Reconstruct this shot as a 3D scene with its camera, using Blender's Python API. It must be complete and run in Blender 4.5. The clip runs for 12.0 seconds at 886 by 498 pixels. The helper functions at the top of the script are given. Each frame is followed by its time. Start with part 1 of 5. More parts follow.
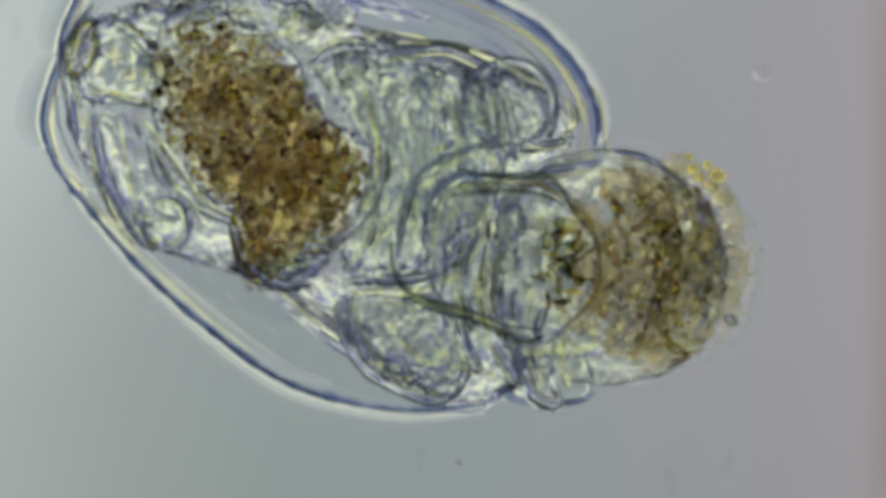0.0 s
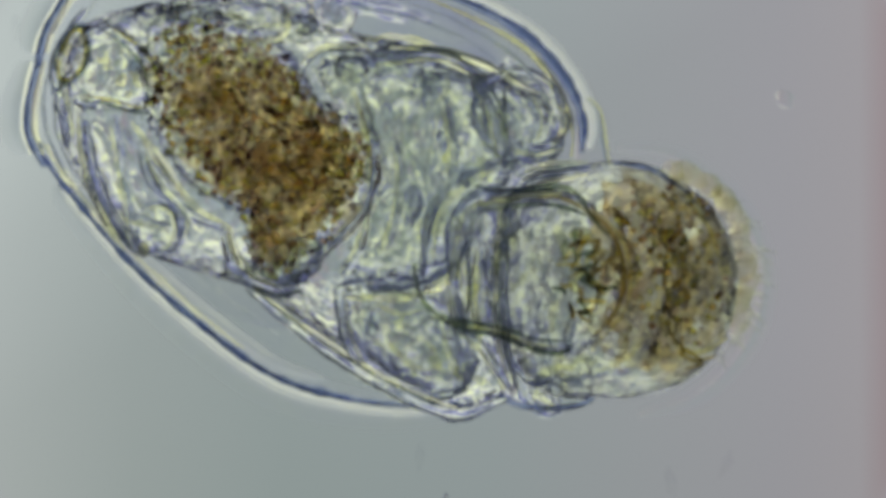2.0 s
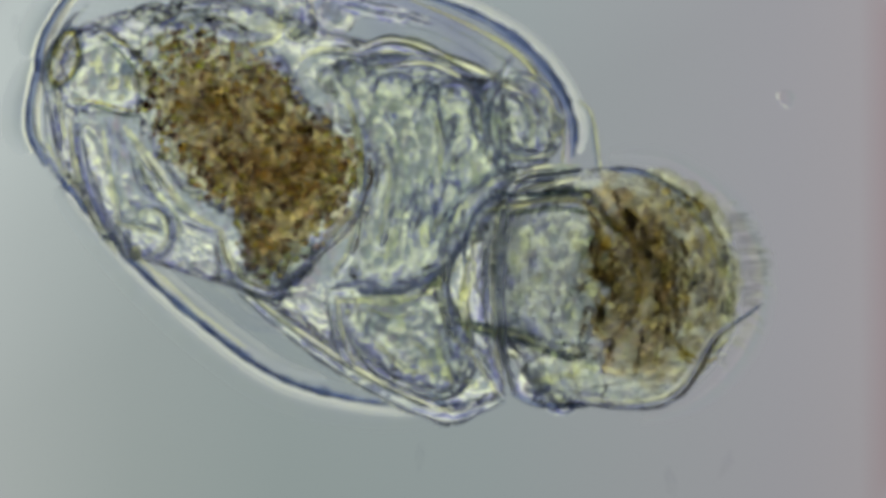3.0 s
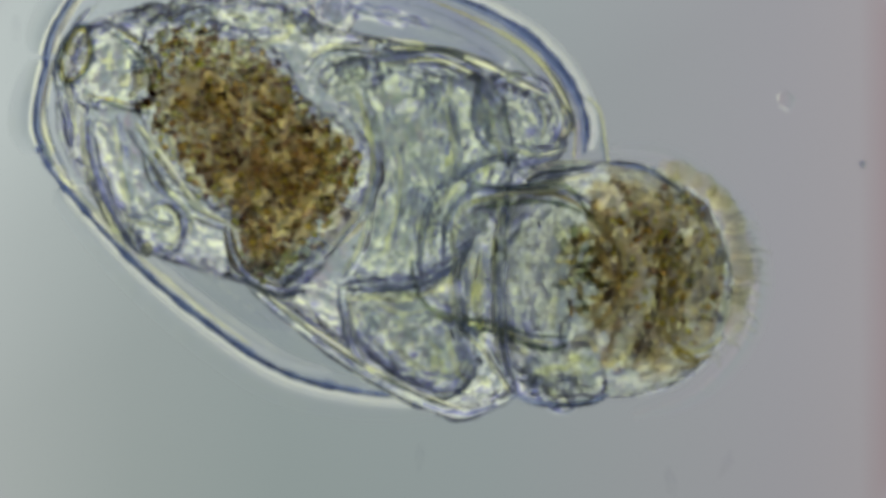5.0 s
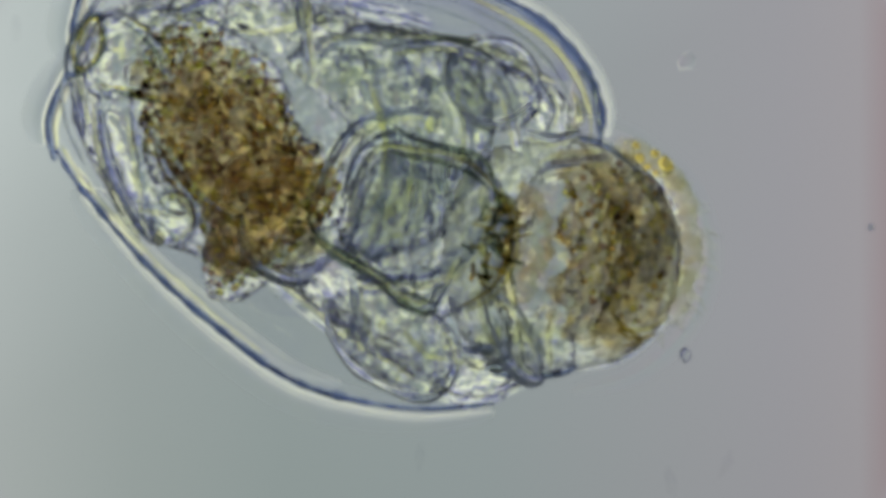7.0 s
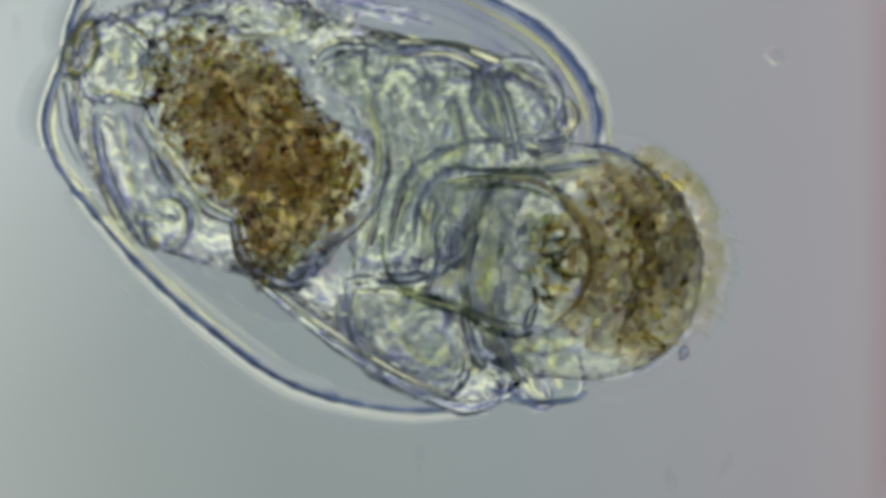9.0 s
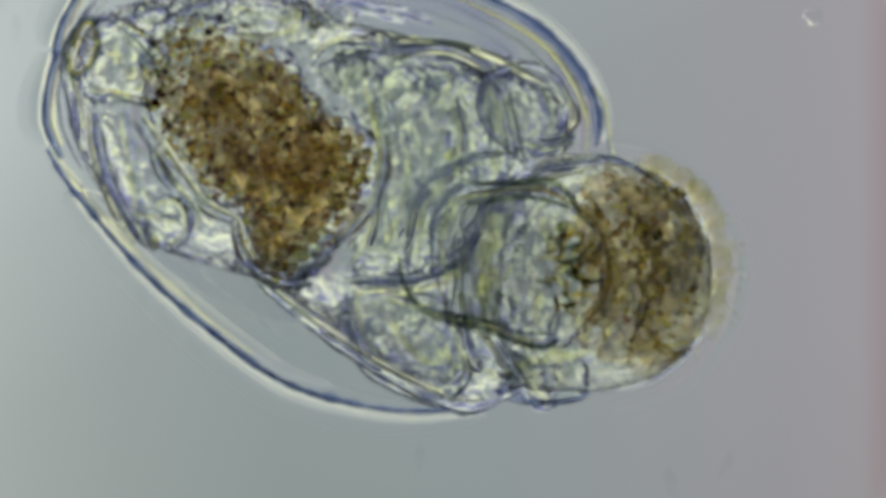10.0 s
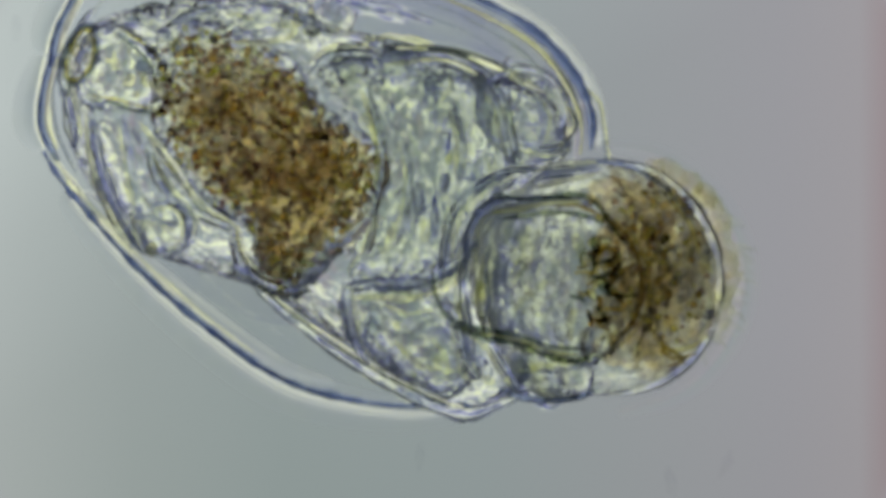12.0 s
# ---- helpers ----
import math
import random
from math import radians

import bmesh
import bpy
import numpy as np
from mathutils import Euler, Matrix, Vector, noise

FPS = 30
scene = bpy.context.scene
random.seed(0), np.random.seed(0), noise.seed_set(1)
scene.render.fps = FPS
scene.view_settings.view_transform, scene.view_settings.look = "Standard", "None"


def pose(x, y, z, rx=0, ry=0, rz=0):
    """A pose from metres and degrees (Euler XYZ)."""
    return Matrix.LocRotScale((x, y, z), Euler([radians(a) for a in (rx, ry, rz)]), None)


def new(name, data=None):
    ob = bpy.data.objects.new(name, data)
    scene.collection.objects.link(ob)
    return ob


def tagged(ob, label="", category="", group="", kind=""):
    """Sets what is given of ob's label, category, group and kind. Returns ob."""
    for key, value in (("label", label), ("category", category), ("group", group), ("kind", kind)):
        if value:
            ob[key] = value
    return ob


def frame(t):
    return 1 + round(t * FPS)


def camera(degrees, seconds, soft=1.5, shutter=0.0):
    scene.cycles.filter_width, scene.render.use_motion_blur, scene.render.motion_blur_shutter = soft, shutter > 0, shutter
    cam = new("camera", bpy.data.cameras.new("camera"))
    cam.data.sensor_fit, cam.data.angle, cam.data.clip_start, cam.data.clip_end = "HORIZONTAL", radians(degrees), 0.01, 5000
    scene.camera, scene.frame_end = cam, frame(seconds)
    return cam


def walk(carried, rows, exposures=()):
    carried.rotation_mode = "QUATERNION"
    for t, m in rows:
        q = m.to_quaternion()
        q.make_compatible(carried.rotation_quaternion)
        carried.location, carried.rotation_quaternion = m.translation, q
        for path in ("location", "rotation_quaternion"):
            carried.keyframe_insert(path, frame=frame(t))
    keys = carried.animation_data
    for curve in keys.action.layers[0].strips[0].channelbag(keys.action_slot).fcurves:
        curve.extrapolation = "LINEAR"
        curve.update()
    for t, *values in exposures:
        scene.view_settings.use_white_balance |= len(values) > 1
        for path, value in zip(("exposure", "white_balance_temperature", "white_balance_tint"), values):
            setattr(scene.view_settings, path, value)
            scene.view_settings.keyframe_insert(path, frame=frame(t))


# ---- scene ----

# A live rotifer under a microscope. One metre here stands for one millimetre on the slide.
# Stage scale: one division is 0.2 micron, x to the right, y towards the observer, from the corner of the field.
D = 0.0002
FIELD_X, FIELD_Y = 784.0, 441.0


def at(x, y, z=0.0):
    """A place on the stage, from divisions."""
    return Vector(((x - FIELD_X) * D, (FIELD_Y - y) * D, z * D))


# ---- camera: the fixed, nearly telecentric objective, straight above the slide ----
cam = camera(4.0, 12.0, soft=5.2)
EYE = 156.8e-3 / math.tan(radians(2.0))
walk(cam, [(0.0, pose(0, 0, EYE)), (12.0, pose(0, 0, EYE))])

# ---- light: the condenser lamp below the slide, dim room above ----
world = bpy.data.worlds.new("room")
scene.world = world
world.use_nodes = True
world.node_tree.nodes["Background"].inputs[0].default_value = (0.11, 0.12, 0.15, 1)
world.node_tree.nodes["Background"].inputs[1].default_value = 1.0
LAMP_Z = -6.0


def nodes_of(name):
    m = bpy.data.materials.new(name)
    m.use_nodes = True
    t = m.node_tree
    t.nodes.clear()
    out = t.nodes.new("ShaderNodeOutputMaterial")
    return m, t, out


def add(t, kind, **values):
    n = t.nodes.new(kind)
    for k, v in values.items():
        n.inputs[k].default_value = v
    return n


def ramp(t, source, stops, smooth="LINEAR"):
    n = t.nodes.new("ShaderNodeValToRGB")
    n.color_ramp.interpolation = smooth
    e = n.color_ramp.elements
    while len(e) < len(stops):
        e.new(0.5)
    for el, (p, c) in zip(e, stops):
        el.position, el.color = p, (*c, 1)
    t.links.new(source, n.inputs[0])
    return n.outputs[0]


def mixed(t, a, b, fac, kind="MIX"):
    n = t.nodes.new("ShaderNodeMix")
    n.data_type, n.blend_type = "RGBA", kind
    for slot, v in ((6, a), (7, b), (0, fac)):
        if hasattr(v, "links"):
            t.links.new(v, n.inputs[slot])
        else:
            n.inputs[slot].default_value = v if slot == 0 else (*v, 1)
    return n.outputs[2]


def lamp_material():
    m, t, out = nodes_of("condenser_light")
    co = t.nodes.new("ShaderNodeTexCoord").outputs["Object"]
    sep = t.nodes.new("ShaderNodeSeparateXYZ")
    t.links.new(co, sep.inputs[0])
    span = t.nodes.new("ShaderNodeMapRange")
    span.inputs[1].default_value, span.inputs[2].default_value = -0.3665, 0.3665
    t.links.new(sep.outputs[0], span.inputs[0])
    field = ramp(t, span.outputs[0], [(0.0, (0.385, 0.425, 0.415)), (0.15, (0.322, 0.367, 0.358)), (0.32, (0.285, 0.335, 0.330)), (0.55, (0.288, 0.332, 0.335)),
                                      (0.88, (0.322, 0.322, 0.345)), (0.97, (0.340, 0.327, 0.345)), (1.0, (0.318, 0.270, 0.285))])
    rise = t.nodes.new("ShaderNodeMapRange")
    rise.inputs[1].default_value, rise.inputs[2].default_value = -0.206, 0.206
    t.links.new(sep.outputs[1], rise.inputs[0])
    tone = ramp(t, rise.outputs[0], [(0.0, (0.93, 0.93, 0.92)), (0.35, (0.97, 0.97, 0.97)), (1.0, (1.0, 1.0, 1.0))])
    field = mixed(t, field, tone, 1.0, "MULTIPLY")
    slant = t.nodes.new("ShaderNodeVectorMath")
    slant.operation = "DOT_PRODUCT"
    slant.inputs[1].default_value = (-0.5 / 0.3665, 0.5 / 0.206, 0)
    t.links.new(co, slant.inputs[0])
    lift = ramp(t, slant.outputs["Value"], [(0.15, (0, 0, 0)), (0.5, (0.4, 0.4, 0.4)), (0.78, (1, 1, 1))])
    bright = mixed(t, field, (1.27, 1.28, 1.28), 1.0, "MULTIPLY")
    field = mixed(t, field, bright, lift)
    far = t.nodes.new("ShaderNodeVectorMath")
    far.operation = "LENGTH"
    t.links.new(co, far.inputs[0])
    half = t.nodes.new("ShaderNodeMath")
    half.operation, half.inputs[1].default_value = "MULTIPLY", 0.5
    t.links.new(far.outputs["Value"], half.inputs[0])
    # Unseen outer ring added so bent light picks up bright yellow and violet.
    ring = ramp(t, half.outputs[0], [(0.0, (0, 0, 0)), (0.205, (0.36, 0.37, 0.39)), (0.235, (0.42, 0.43, 0.53)), (0.29, (0.99, 1.06, 0.66)), (0.38, (0.92, 0.97, 0.80)),
                                     (0.47, (0.40, 0.40, 0.64)), (0.58, (0.20, 0.22, 0.43)), (0.72, (0.14, 0.16, 0.25)), (0.90, (0.11, 0.12, 0.15))])
    inside = ramp(t, half.outputs[0], [(0.0, (0, 0, 0)), (0.206, (0, 0, 0)), (0.222, (1, 1, 1))])
    em = add(t, "ShaderNodeEmission", Strength=1.0)
    t.links.new(mixed(t, field, ring, inside), em.inputs[0])
    t.links.new(em.outputs[0], out.inputs[0])
    return m


# ---- materials ----
def relief(t, scale, depth, cells=0.0, stretch=(1, 1, 1), turn=0.0, fine=3.6):
    """Fine relief: noise at two scales and, if asked, cell walls."""
    co = t.nodes.new("ShaderNodeTexCoord").outputs["Object"]
    mp = t.nodes.new("ShaderNodeMapping")
    mp.inputs["Rotation"].default_value = (0, 0, radians(turn))
    mp.inputs["Scale"].default_value = stretch
    t.links.new(co, mp.inputs[0])
    n1 = add(t, "ShaderNodeTexNoise", Scale=scale, Detail=1.0, Roughness=0.45)
    n2 = add(t, "ShaderNodeTexNoise", Scale=scale * fine, Detail=1.0, Roughness=0.5)
    t.links.new(mp.outputs[0], n1.inputs["Vector"])
    t.links.new(mp.outputs[0], n2.inputs["Vector"])
    s = t.nodes.new("ShaderNodeMath")
    s.operation = "MULTIPLY_ADD"
    s.inputs[1].default_value = 0.06
    t.links.new(n2.outputs[0], s.inputs[0])
    t.links.new(n1.outputs[0], s.inputs[2])
    height = s.outputs[0]
    if cells:
        v = add(t, "ShaderNodeTexVoronoi", Scale=cells)
        v.feature = "SMOOTH_F1"
        t.links.new(mp.outputs[0], v.inputs["Vector"])
        q = t.nodes.new("ShaderNodeMath")
        q.operation = "MULTIPLY_ADD"
        q.inputs[1].default_value = -0.8
        t.links.new(v.outputs[0], q.inputs[0])
        t.links.new(height, q.inputs[2])
        height = q.outputs[0]
    b = add(t, "ShaderNodeBump", Strength=1.0, Distance=depth)
    t.links.new(height, b.inputs["Height"])
    return b.outputs[0], n1.outputs[0], n2.outputs[0]


def clear(name, ior, one, two, scale=160.0, depth=0.0008, cells=0.0, stretch=(1, 1, 1), turn=0.0, rough=0.0, mottle=0.0):
    """Clear living tissue: bends the lamp's light, with a faint tint; a finer violet and straw mottle paints in colour
    fringes.
    """
    m, t, out = nodes_of(name)
    normal, n1, n2 = relief(t, scale, depth, cells, stretch, turn)
    tint = ramp(t, n1, [(0.36, one), (0.62, two)])
    if mottle:
        flecks = ramp(t, n2, [(0.34, (0.80, 0.80, 0.95)), (0.45, (0.97, 0.98, 1.0)), (0.52, (1.0, 1.0, 0.99)), (0.66, (1.0, 1.0, 0.82))])
        tint = mixed(t, tint, flecks, mottle, "MULTIPLY")
    r = add(t, "ShaderNodeBsdfRefraction", IOR=ior, Roughness=rough)
    t.links.new(tint, r.inputs[0])
    t.links.new(normal, r.inputs["Normal"])
    t.links.new(r.outputs[0], out.inputs[0])
    return m


def pigment(name, stops, scale=110.0, solid=0.05, flecks=(0.80, 0.76, 0.70), fine=3.6, cells=0.0, thin=0.0, pack=1.0):
    """Tissue full of brown food and oil: absorbs and scatters the lamp's light."""
    m, t, out = nodes_of(name)
    _, n1, n2 = relief(t, scale, 0.001, fine=fine)
    colour = mixed(t, ramp(t, n1, stops), ramp(t, n2, [(0.38, flecks), (0.58, (1, 1, 1))]), 1.0, "MULTIPLY")
    if cells:
        co = t.nodes.new("ShaderNodeTexCoord").outputs["Object"]
        warp = add(t, "ShaderNodeTexNoise", Scale=cells * 0.45, Detail=2.0)
        t.links.new(co, warp.inputs["Vector"])
        shift = add(t, "ShaderNodeVectorMath")
        shift.operation = "MULTIPLY_ADD"
        shift.inputs[1].default_value = [1.1 / cells] * 3
        t.links.new(warp.outputs["Color"], shift.inputs[0])
        t.links.new(co, shift.inputs[2])
        v = add(t, "ShaderNodeTexVoronoi", Scale=cells)
        v.feature = "SMOOTH_F1"
        v.inputs["Smoothness"].default_value = 0.35
        t.links.new(shift.outputs[0], v.inputs["Vector"])
        sep = t.nodes.new("ShaderNodeSeparateColor")
        t.links.new(v.outputs["Color"], sep.inputs[0])
        grain = ramp(t, sep.outputs[0], [(0.0, (0.60, 0.53, 0.45)), (0.22, (0.86, 0.79, 0.65)), (0.4, (1.0, 0.98, 0.84)), (0.6, (1.0, 0.95, 0.75)), (0.75, (1.0, 1.0, 0.95)), (0.9, (0.98, 0.92, 0.80)), (1.0, (0.74, 0.71, 0.69))])
        # grain rims painted darker, standing in for light bent at each grain
        core = ramp(t, v.outputs["Distance"], [(0.10, (1.0, 1.0, 0.99)), (0.6, (0.80, 0.75, 0.69))])
        colour = mixed(t, colour, mixed(t, grain, core, 1.0, "MULTIPLY"), pack, "MULTIPLY")
    if cells:
        # lighter patches where the food lies loose
        patch = add(t, "ShaderNodeTexNoise", Scale=52.0, Detail=1.5)
        t.links.new(t.nodes.new("ShaderNodeTexCoord").outputs["Object"], patch.inputs["Vector"])
        colour = mixed(t, colour, (1.0, 0.95, 0.78), ramp(t, patch.outputs[0], [(0.46, (0, 0, 0)), (0.66, (0.36, 0.36, 0.36))]))
    if thin:
        # contents packed less densely towards the foot
        lean = t.nodes.new("ShaderNodeVectorMath")
        lean.operation = "DOT_PRODUCT"
        lean.inputs[1].default_value = (-14.0, 10.0, 0)
        t.links.new(t.nodes.new("ShaderNodeTexCoord").outputs["Object"], lean.inputs[0])
        colour = mixed(t, colour, (1, 1, 1), ramp(t, lean.outputs["Value"], [(0.0, (0, 0, 0)), (0.85, (thin, thin, thin))]))
    a = add(t, "ShaderNodeBsdfTransparent")
    d = add(t, "ShaderNodeBsdfTranslucent")
    for b in (a, d):
        t.links.new(colour, b.inputs[0])
    mix = add(t, "ShaderNodeMixShader", Fac=solid)
    t.links.new(a.outputs[0], mix.inputs[1])
    t.links.new(d.outputs[0], mix.inputs[2])
    t.links.new(mix.outputs[0], out.inputs[0])
    return m


def film(name, tint):
    """A thin clear film: lets the light straight through, with a faint gloss."""
    m, t, out = nodes_of(name)
    _, n1, _ = relief(t, 45.0, 0.001)
    tr = add(t, "ShaderNodeBsdfTransparent")
    t.links.new(ramp(t, n1, [(0.35, tint), (0.65, (0.985, 0.985, 0.985))]), tr.inputs[0])
    gl = add(t, "ShaderNodeBsdfGlossy", Color=(1, 1, 1, 1), Roughness=0.1)
    mix = add(t, "ShaderNodeMixShader", Fac=0.01)
    t.links.new(tr.outputs[0], mix.inputs[1])
    t.links.new(gl.outputs[0], mix.inputs[2])
    t.links.new(mix.outputs[0], out.inputs[0])
    return m


def grains(name, stops, ior, by_object=False, soft=0.03):
    """Small refracting drops, each of its own tint."""
    m, t, out = nodes_of(name)
    if by_object:
        pick = t.nodes.new("ShaderNodeObjectInfo").outputs["Random"]
    else:
        pick = t.nodes.new("ShaderNodeNewGeometry").outputs["Random Per Island"]
    r = add(t, "ShaderNodeBsdfRefraction", IOR=ior, Roughness=soft)
    t.links.new(ramp(t, pick, stops, "CONSTANT"), r.inputs[0])
    normal, _, _ = relief(t, 500.0, 0.0003)
    t.links.new(normal, r.inputs["Normal"])
    t.links.new(r.outputs[0], out.inputs[0])
    return m


def slide_material():
    m, t, out = nodes_of("slide_glass")
    tr = add(t, "ShaderNodeBsdfTransparent", Color=(1, 1, 1, 1))
    gl = add(t, "ShaderNodeBsdfGlossy", Color=(1, 1, 1, 1), Roughness=0.02)
    mix = add(t, "ShaderNodeMixShader", Fac=0.0)
    fr = add(t, "ShaderNodeFresnel", IOR=1.06)
    t.links.new(fr.outputs[0], mix.inputs[0])
    t.links.new(tr.outputs[0], mix.inputs[1])
    t.links.new(gl.outputs[0], mix.inputs[2])
    t.links.new(mix.outputs[0], out.inputs[0])
    return m


GLASS = slide_material()
LAMP = lamp_material()
SHELL = film("lorica_cuticle", (0.955, 0.955, 0.985))
# Violet colour fringe under the shell crest, painted into an added film.
VIOLET_FRINGE = film("violet_fringe", (0.90, 0.89, 0.985))
SKIN = clear("body_wall_skin", 1.036, (0.965, 0.98, 0.96), (0.995, 1.0, 0.985), 165, 0.0095, rough=0.16, mottle=0.36)
HEADSKIN = clear("head_skin", 1.032, (0.80, 0.82, 0.80), (0.97, 0.98, 0.94), 165, 0.0130, rough=0.36, mottle=0.45)
OVARY = clear("yolk_gland_tissue", 1.038, (0.76, 0.785, 0.775), (0.96, 0.98, 0.93), 290, 0.0062, 0, (1.0, 0.55, 1), 20, 0.24, 0.45)
GLAND = clear("gland_tissue", 1.038, (0.71, 0.72, 0.75), (0.93, 0.95, 0.91), 240, 0.0070, 130, rough=0.22, mottle=0.5)
WALL = clear("stomach_wall", 1.038, (0.88, 0.90, 0.87), (1.0, 1.0, 0.97), 230, 0.0090, 0, (1.0, 1.0, 1), 0, 0.22, 0.35)
CLEAR = clear("clear_vesicle", 1.026, (0.95, 0.96, 0.95), (1.0, 1.0, 0.99), 120, 0.0060, rough=0.22, mottle=0.3)
MUSCLE = clear("pharynx_muscle", 1.036, (0.72, 0.73, 0.77), (0.94, 0.95, 0.94), 210, 0.0068, 0, (1.6, 0.5, 1), -8, 0.22, 0.45)
CROWN = clear("crown_tissue", 1.010, (0.90, 0.88, 0.74), (1.0, 0.99, 0.93), 120, 0.0060, rough=0.5)
FIBRE = clear("muscle_fibre", 1.06, (0.95, 0.97, 0.92), (0.93, 0.94, 0.97), 200, 0.0006)
EDGE = clear("cuticle_edge", 1.11, (0.70, 0.75, 0.86), (0.60, 0.66, 0.80), 120, 0.0004)
FLAP = clear("flap_cuticle", 1.008, (0.985, 0.985, 0.975), (0.97, 0.97, 0.985), 50, 0.0010)
FOLD = clear("tissue_fold", 1.16, (0.65, 0.69, 0.77), (0.91, 0.93, 0.92), 140, 0.0030, rough=0.18)
# Straw tint also paints the bright yellow side of the colour fringes.
STRAW = clear("straw_fold", 1.08, (1.0, 1.0, 0.80), (0.98, 0.98, 0.78), 150, 0.0010, rough=0.15)
WEB = clear("soft_web", 1.13, (0.86, 0.87, 0.95), (1.0, 1.0, 0.96), 140, 0.0030, rough=0.25)
PALE_EDGE = clear("faint_edge", 1.07, (0.84, 0.87, 0.90), (0.92, 0.94, 0.92), 120, 0.0004)
# Pale halos of light round the outlines, built as rough clear ridges.
HALO = clear("halo_ridge", 1.10, (1.0, 1.0, 0.99), (0.99, 0.99, 1.0), 90, 0.0006, rough=0.72)
HALO_SOFT = clear("soft_halo_ridge", 1.10, (1.0, 1.0, 0.99), (0.99, 0.99, 1.0), 90, 0.0006, rough=0.56)
HALO_THIN = clear("thin_halo_ridge", 1.045, (1.0, 1.0, 0.99), (0.99, 0.99, 1.0), 90, 0.0006, rough=0.50)
# Used for golden parts and for the bright yellow fringes beside dark lines.
GOLD = clear("golden_edge", 1.10, (1.0, 0.99, 0.80), (0.98, 0.97, 0.72), 150, 0.0004)
JAW = clear("jaw_chitin", 1.10, (0.74, 0.69, 0.50), (0.84, 0.77, 0.52), 260, 0.0006)
BROWN = pigment("head_pigment", [(0.36, (0.94, 0.89, 0.85)), (0.46, (0.985, 0.96, 0.92)), (0.56, (1.0, 1.0, 0.985))], 80, 0.01, (0.92, 0.895, 0.85), 4.5, 330, 0.0, 0.30)
FOOD = pigment("stomach_contents", [(0.40, (0.80, 0.71, 0.64)), (0.48, (0.97, 0.91, 0.82)), (0.55, (1.0, 0.99, 0.90)), (0.62, (1.0, 1.0, 0.98))], 90, 0.01, (0.95, 0.91, 0.87), 5.0, 560, 0.75, 0.46)
FOOD_MARGIN = pigment("loose_stomach_contents", [(0.38, (0.90, 0.85, 0.76)), (0.48, (0.98, 0.96, 0.89)), (0.56, (1.0, 1.0, 0.95))], 130, 0.01, (0.95, 0.92, 0.88), 5.0, 560, 0.75, 0.36)
CLUMP = clear("dense_food", 1.012, (0.86, 0.81, 0.72), (1.0, 0.97, 0.88), 130, 0.0020, rough=0.3)
FLECK = clear("dark_food", 1.08, (0.50, 0.42, 0.40), (0.84, 0.70, 0.52), 160, 0.0004, rough=0.1)
GRAIN_TINTS = [(0.0, (0.97, 0.89, 0.60)), (0.16, (1.0, 0.98, 0.55)), (0.32, (0.86, 0.74, 0.66)), (0.46, (1.0, 1.0, 0.78)),
                               (0.60, (0.99, 0.87, 0.56)), (0.72, (0.98, 1.0, 0.68)), (0.84, (0.74, 0.68, 0.66)), (0.90, (0.95, 0.93, 0.86))]
GRAIN = grains("food_grains", GRAIN_TINTS, 1.13, soft=0.05)
SINGLE_GRAIN = grains("food_grain", GRAIN_TINTS, 1.13, True, 0.05)
# Dark refraction line of the shell edge, painted as a blue tint.
RIM = pigment("shell_rim_shade", [(0.35, (0.46, 0.51, 0.66)), (0.6, (0.62, 0.66, 0.78))], 120, 0.0, (0.95, 0.95, 0.96))
# Yellow tint for the foot loop and ligament lines.
YELLOW = pigment("yellow_line", [(0.35, (0.95, 0.90, 0.50)), (0.6, (0.99, 0.98, 0.68))], 120, 0.0)
# Stands in for the dark lines where folds bend light away; also colours spots.
INK = pigment("fold_shade", [(0.35, (0.66, 0.69, 0.78)), (0.6, (0.80, 0.82, 0.87))], 120, 0.0, (0.95, 0.95, 0.96))
HANDLE = pigment("jaw_handles", [(0.35, (0.54, 0.61, 0.58)), (0.6, (0.72, 0.77, 0.70))], 160, 0.0)
CHITIN = pigment("jaw_plates", [(0.35, (0.56, 0.51, 0.45)), (0.5, (0.72, 0.65, 0.52)), (0.65, (0.92, 0.82, 0.54))], 220, 0.0)
DROP = grains("oil_drops", [(0.0, (0.93, 0.90, 0.68)), (0.35, (0.82, 0.69, 0.40)), (0.6, (0.56, 0.53, 0.54)), (0.8, (0.94, 0.95, 0.88))], 1.11, True)
YOLK = grains("yolk_drops", [(0.0, (0.97, 0.98, 0.92)), (0.4, (0.92, 0.93, 0.97)), (0.7, (0.97, 0.95, 0.84))], 1.03)
DUSKY = clear("dusky_cells", 1.03, (0.84, 0.79, 0.69), (0.97, 0.95, 0.88), 180, 0.0030, rough=0.2)
AMBERY = pigment("golden_tissue", [(0.36, (0.95, 0.87, 0.73)), (0.48, (0.99, 0.96, 0.87)), (0.58, (1.0, 1.0, 0.97))], 110, 0.01, (0.92, 0.88, 0.80), 4.0)
OLIVE = pigment("olive_tissue", [(0.36, (0.86, 0.81, 0.74)), (0.48, (0.94, 0.91, 0.85)), (0.58, (0.99, 0.98, 0.94))], 120, 0.01, (0.89, 0.87, 0.83), 4.0)
SPOT = pigment("pigment_cells", [(0.34, (0.93, 0.89, 0.83)), (0.5, (0.98, 0.96, 0.91)), (0.64, (1.0, 1.0, 0.97))], 110, 0.02, (0.90, 0.88, 0.82), 4.5)
AMBER = clear("amber_oil", 1.04, (0.96, 0.85, 0.46), (0.98, 0.92, 0.62), 200, 0.0006)
HAIR = clear("cilium", 1.05, (0.84, 0.84, 0.80), (0.92, 0.92, 0.90), 200, 0.0002, rough=0.4)
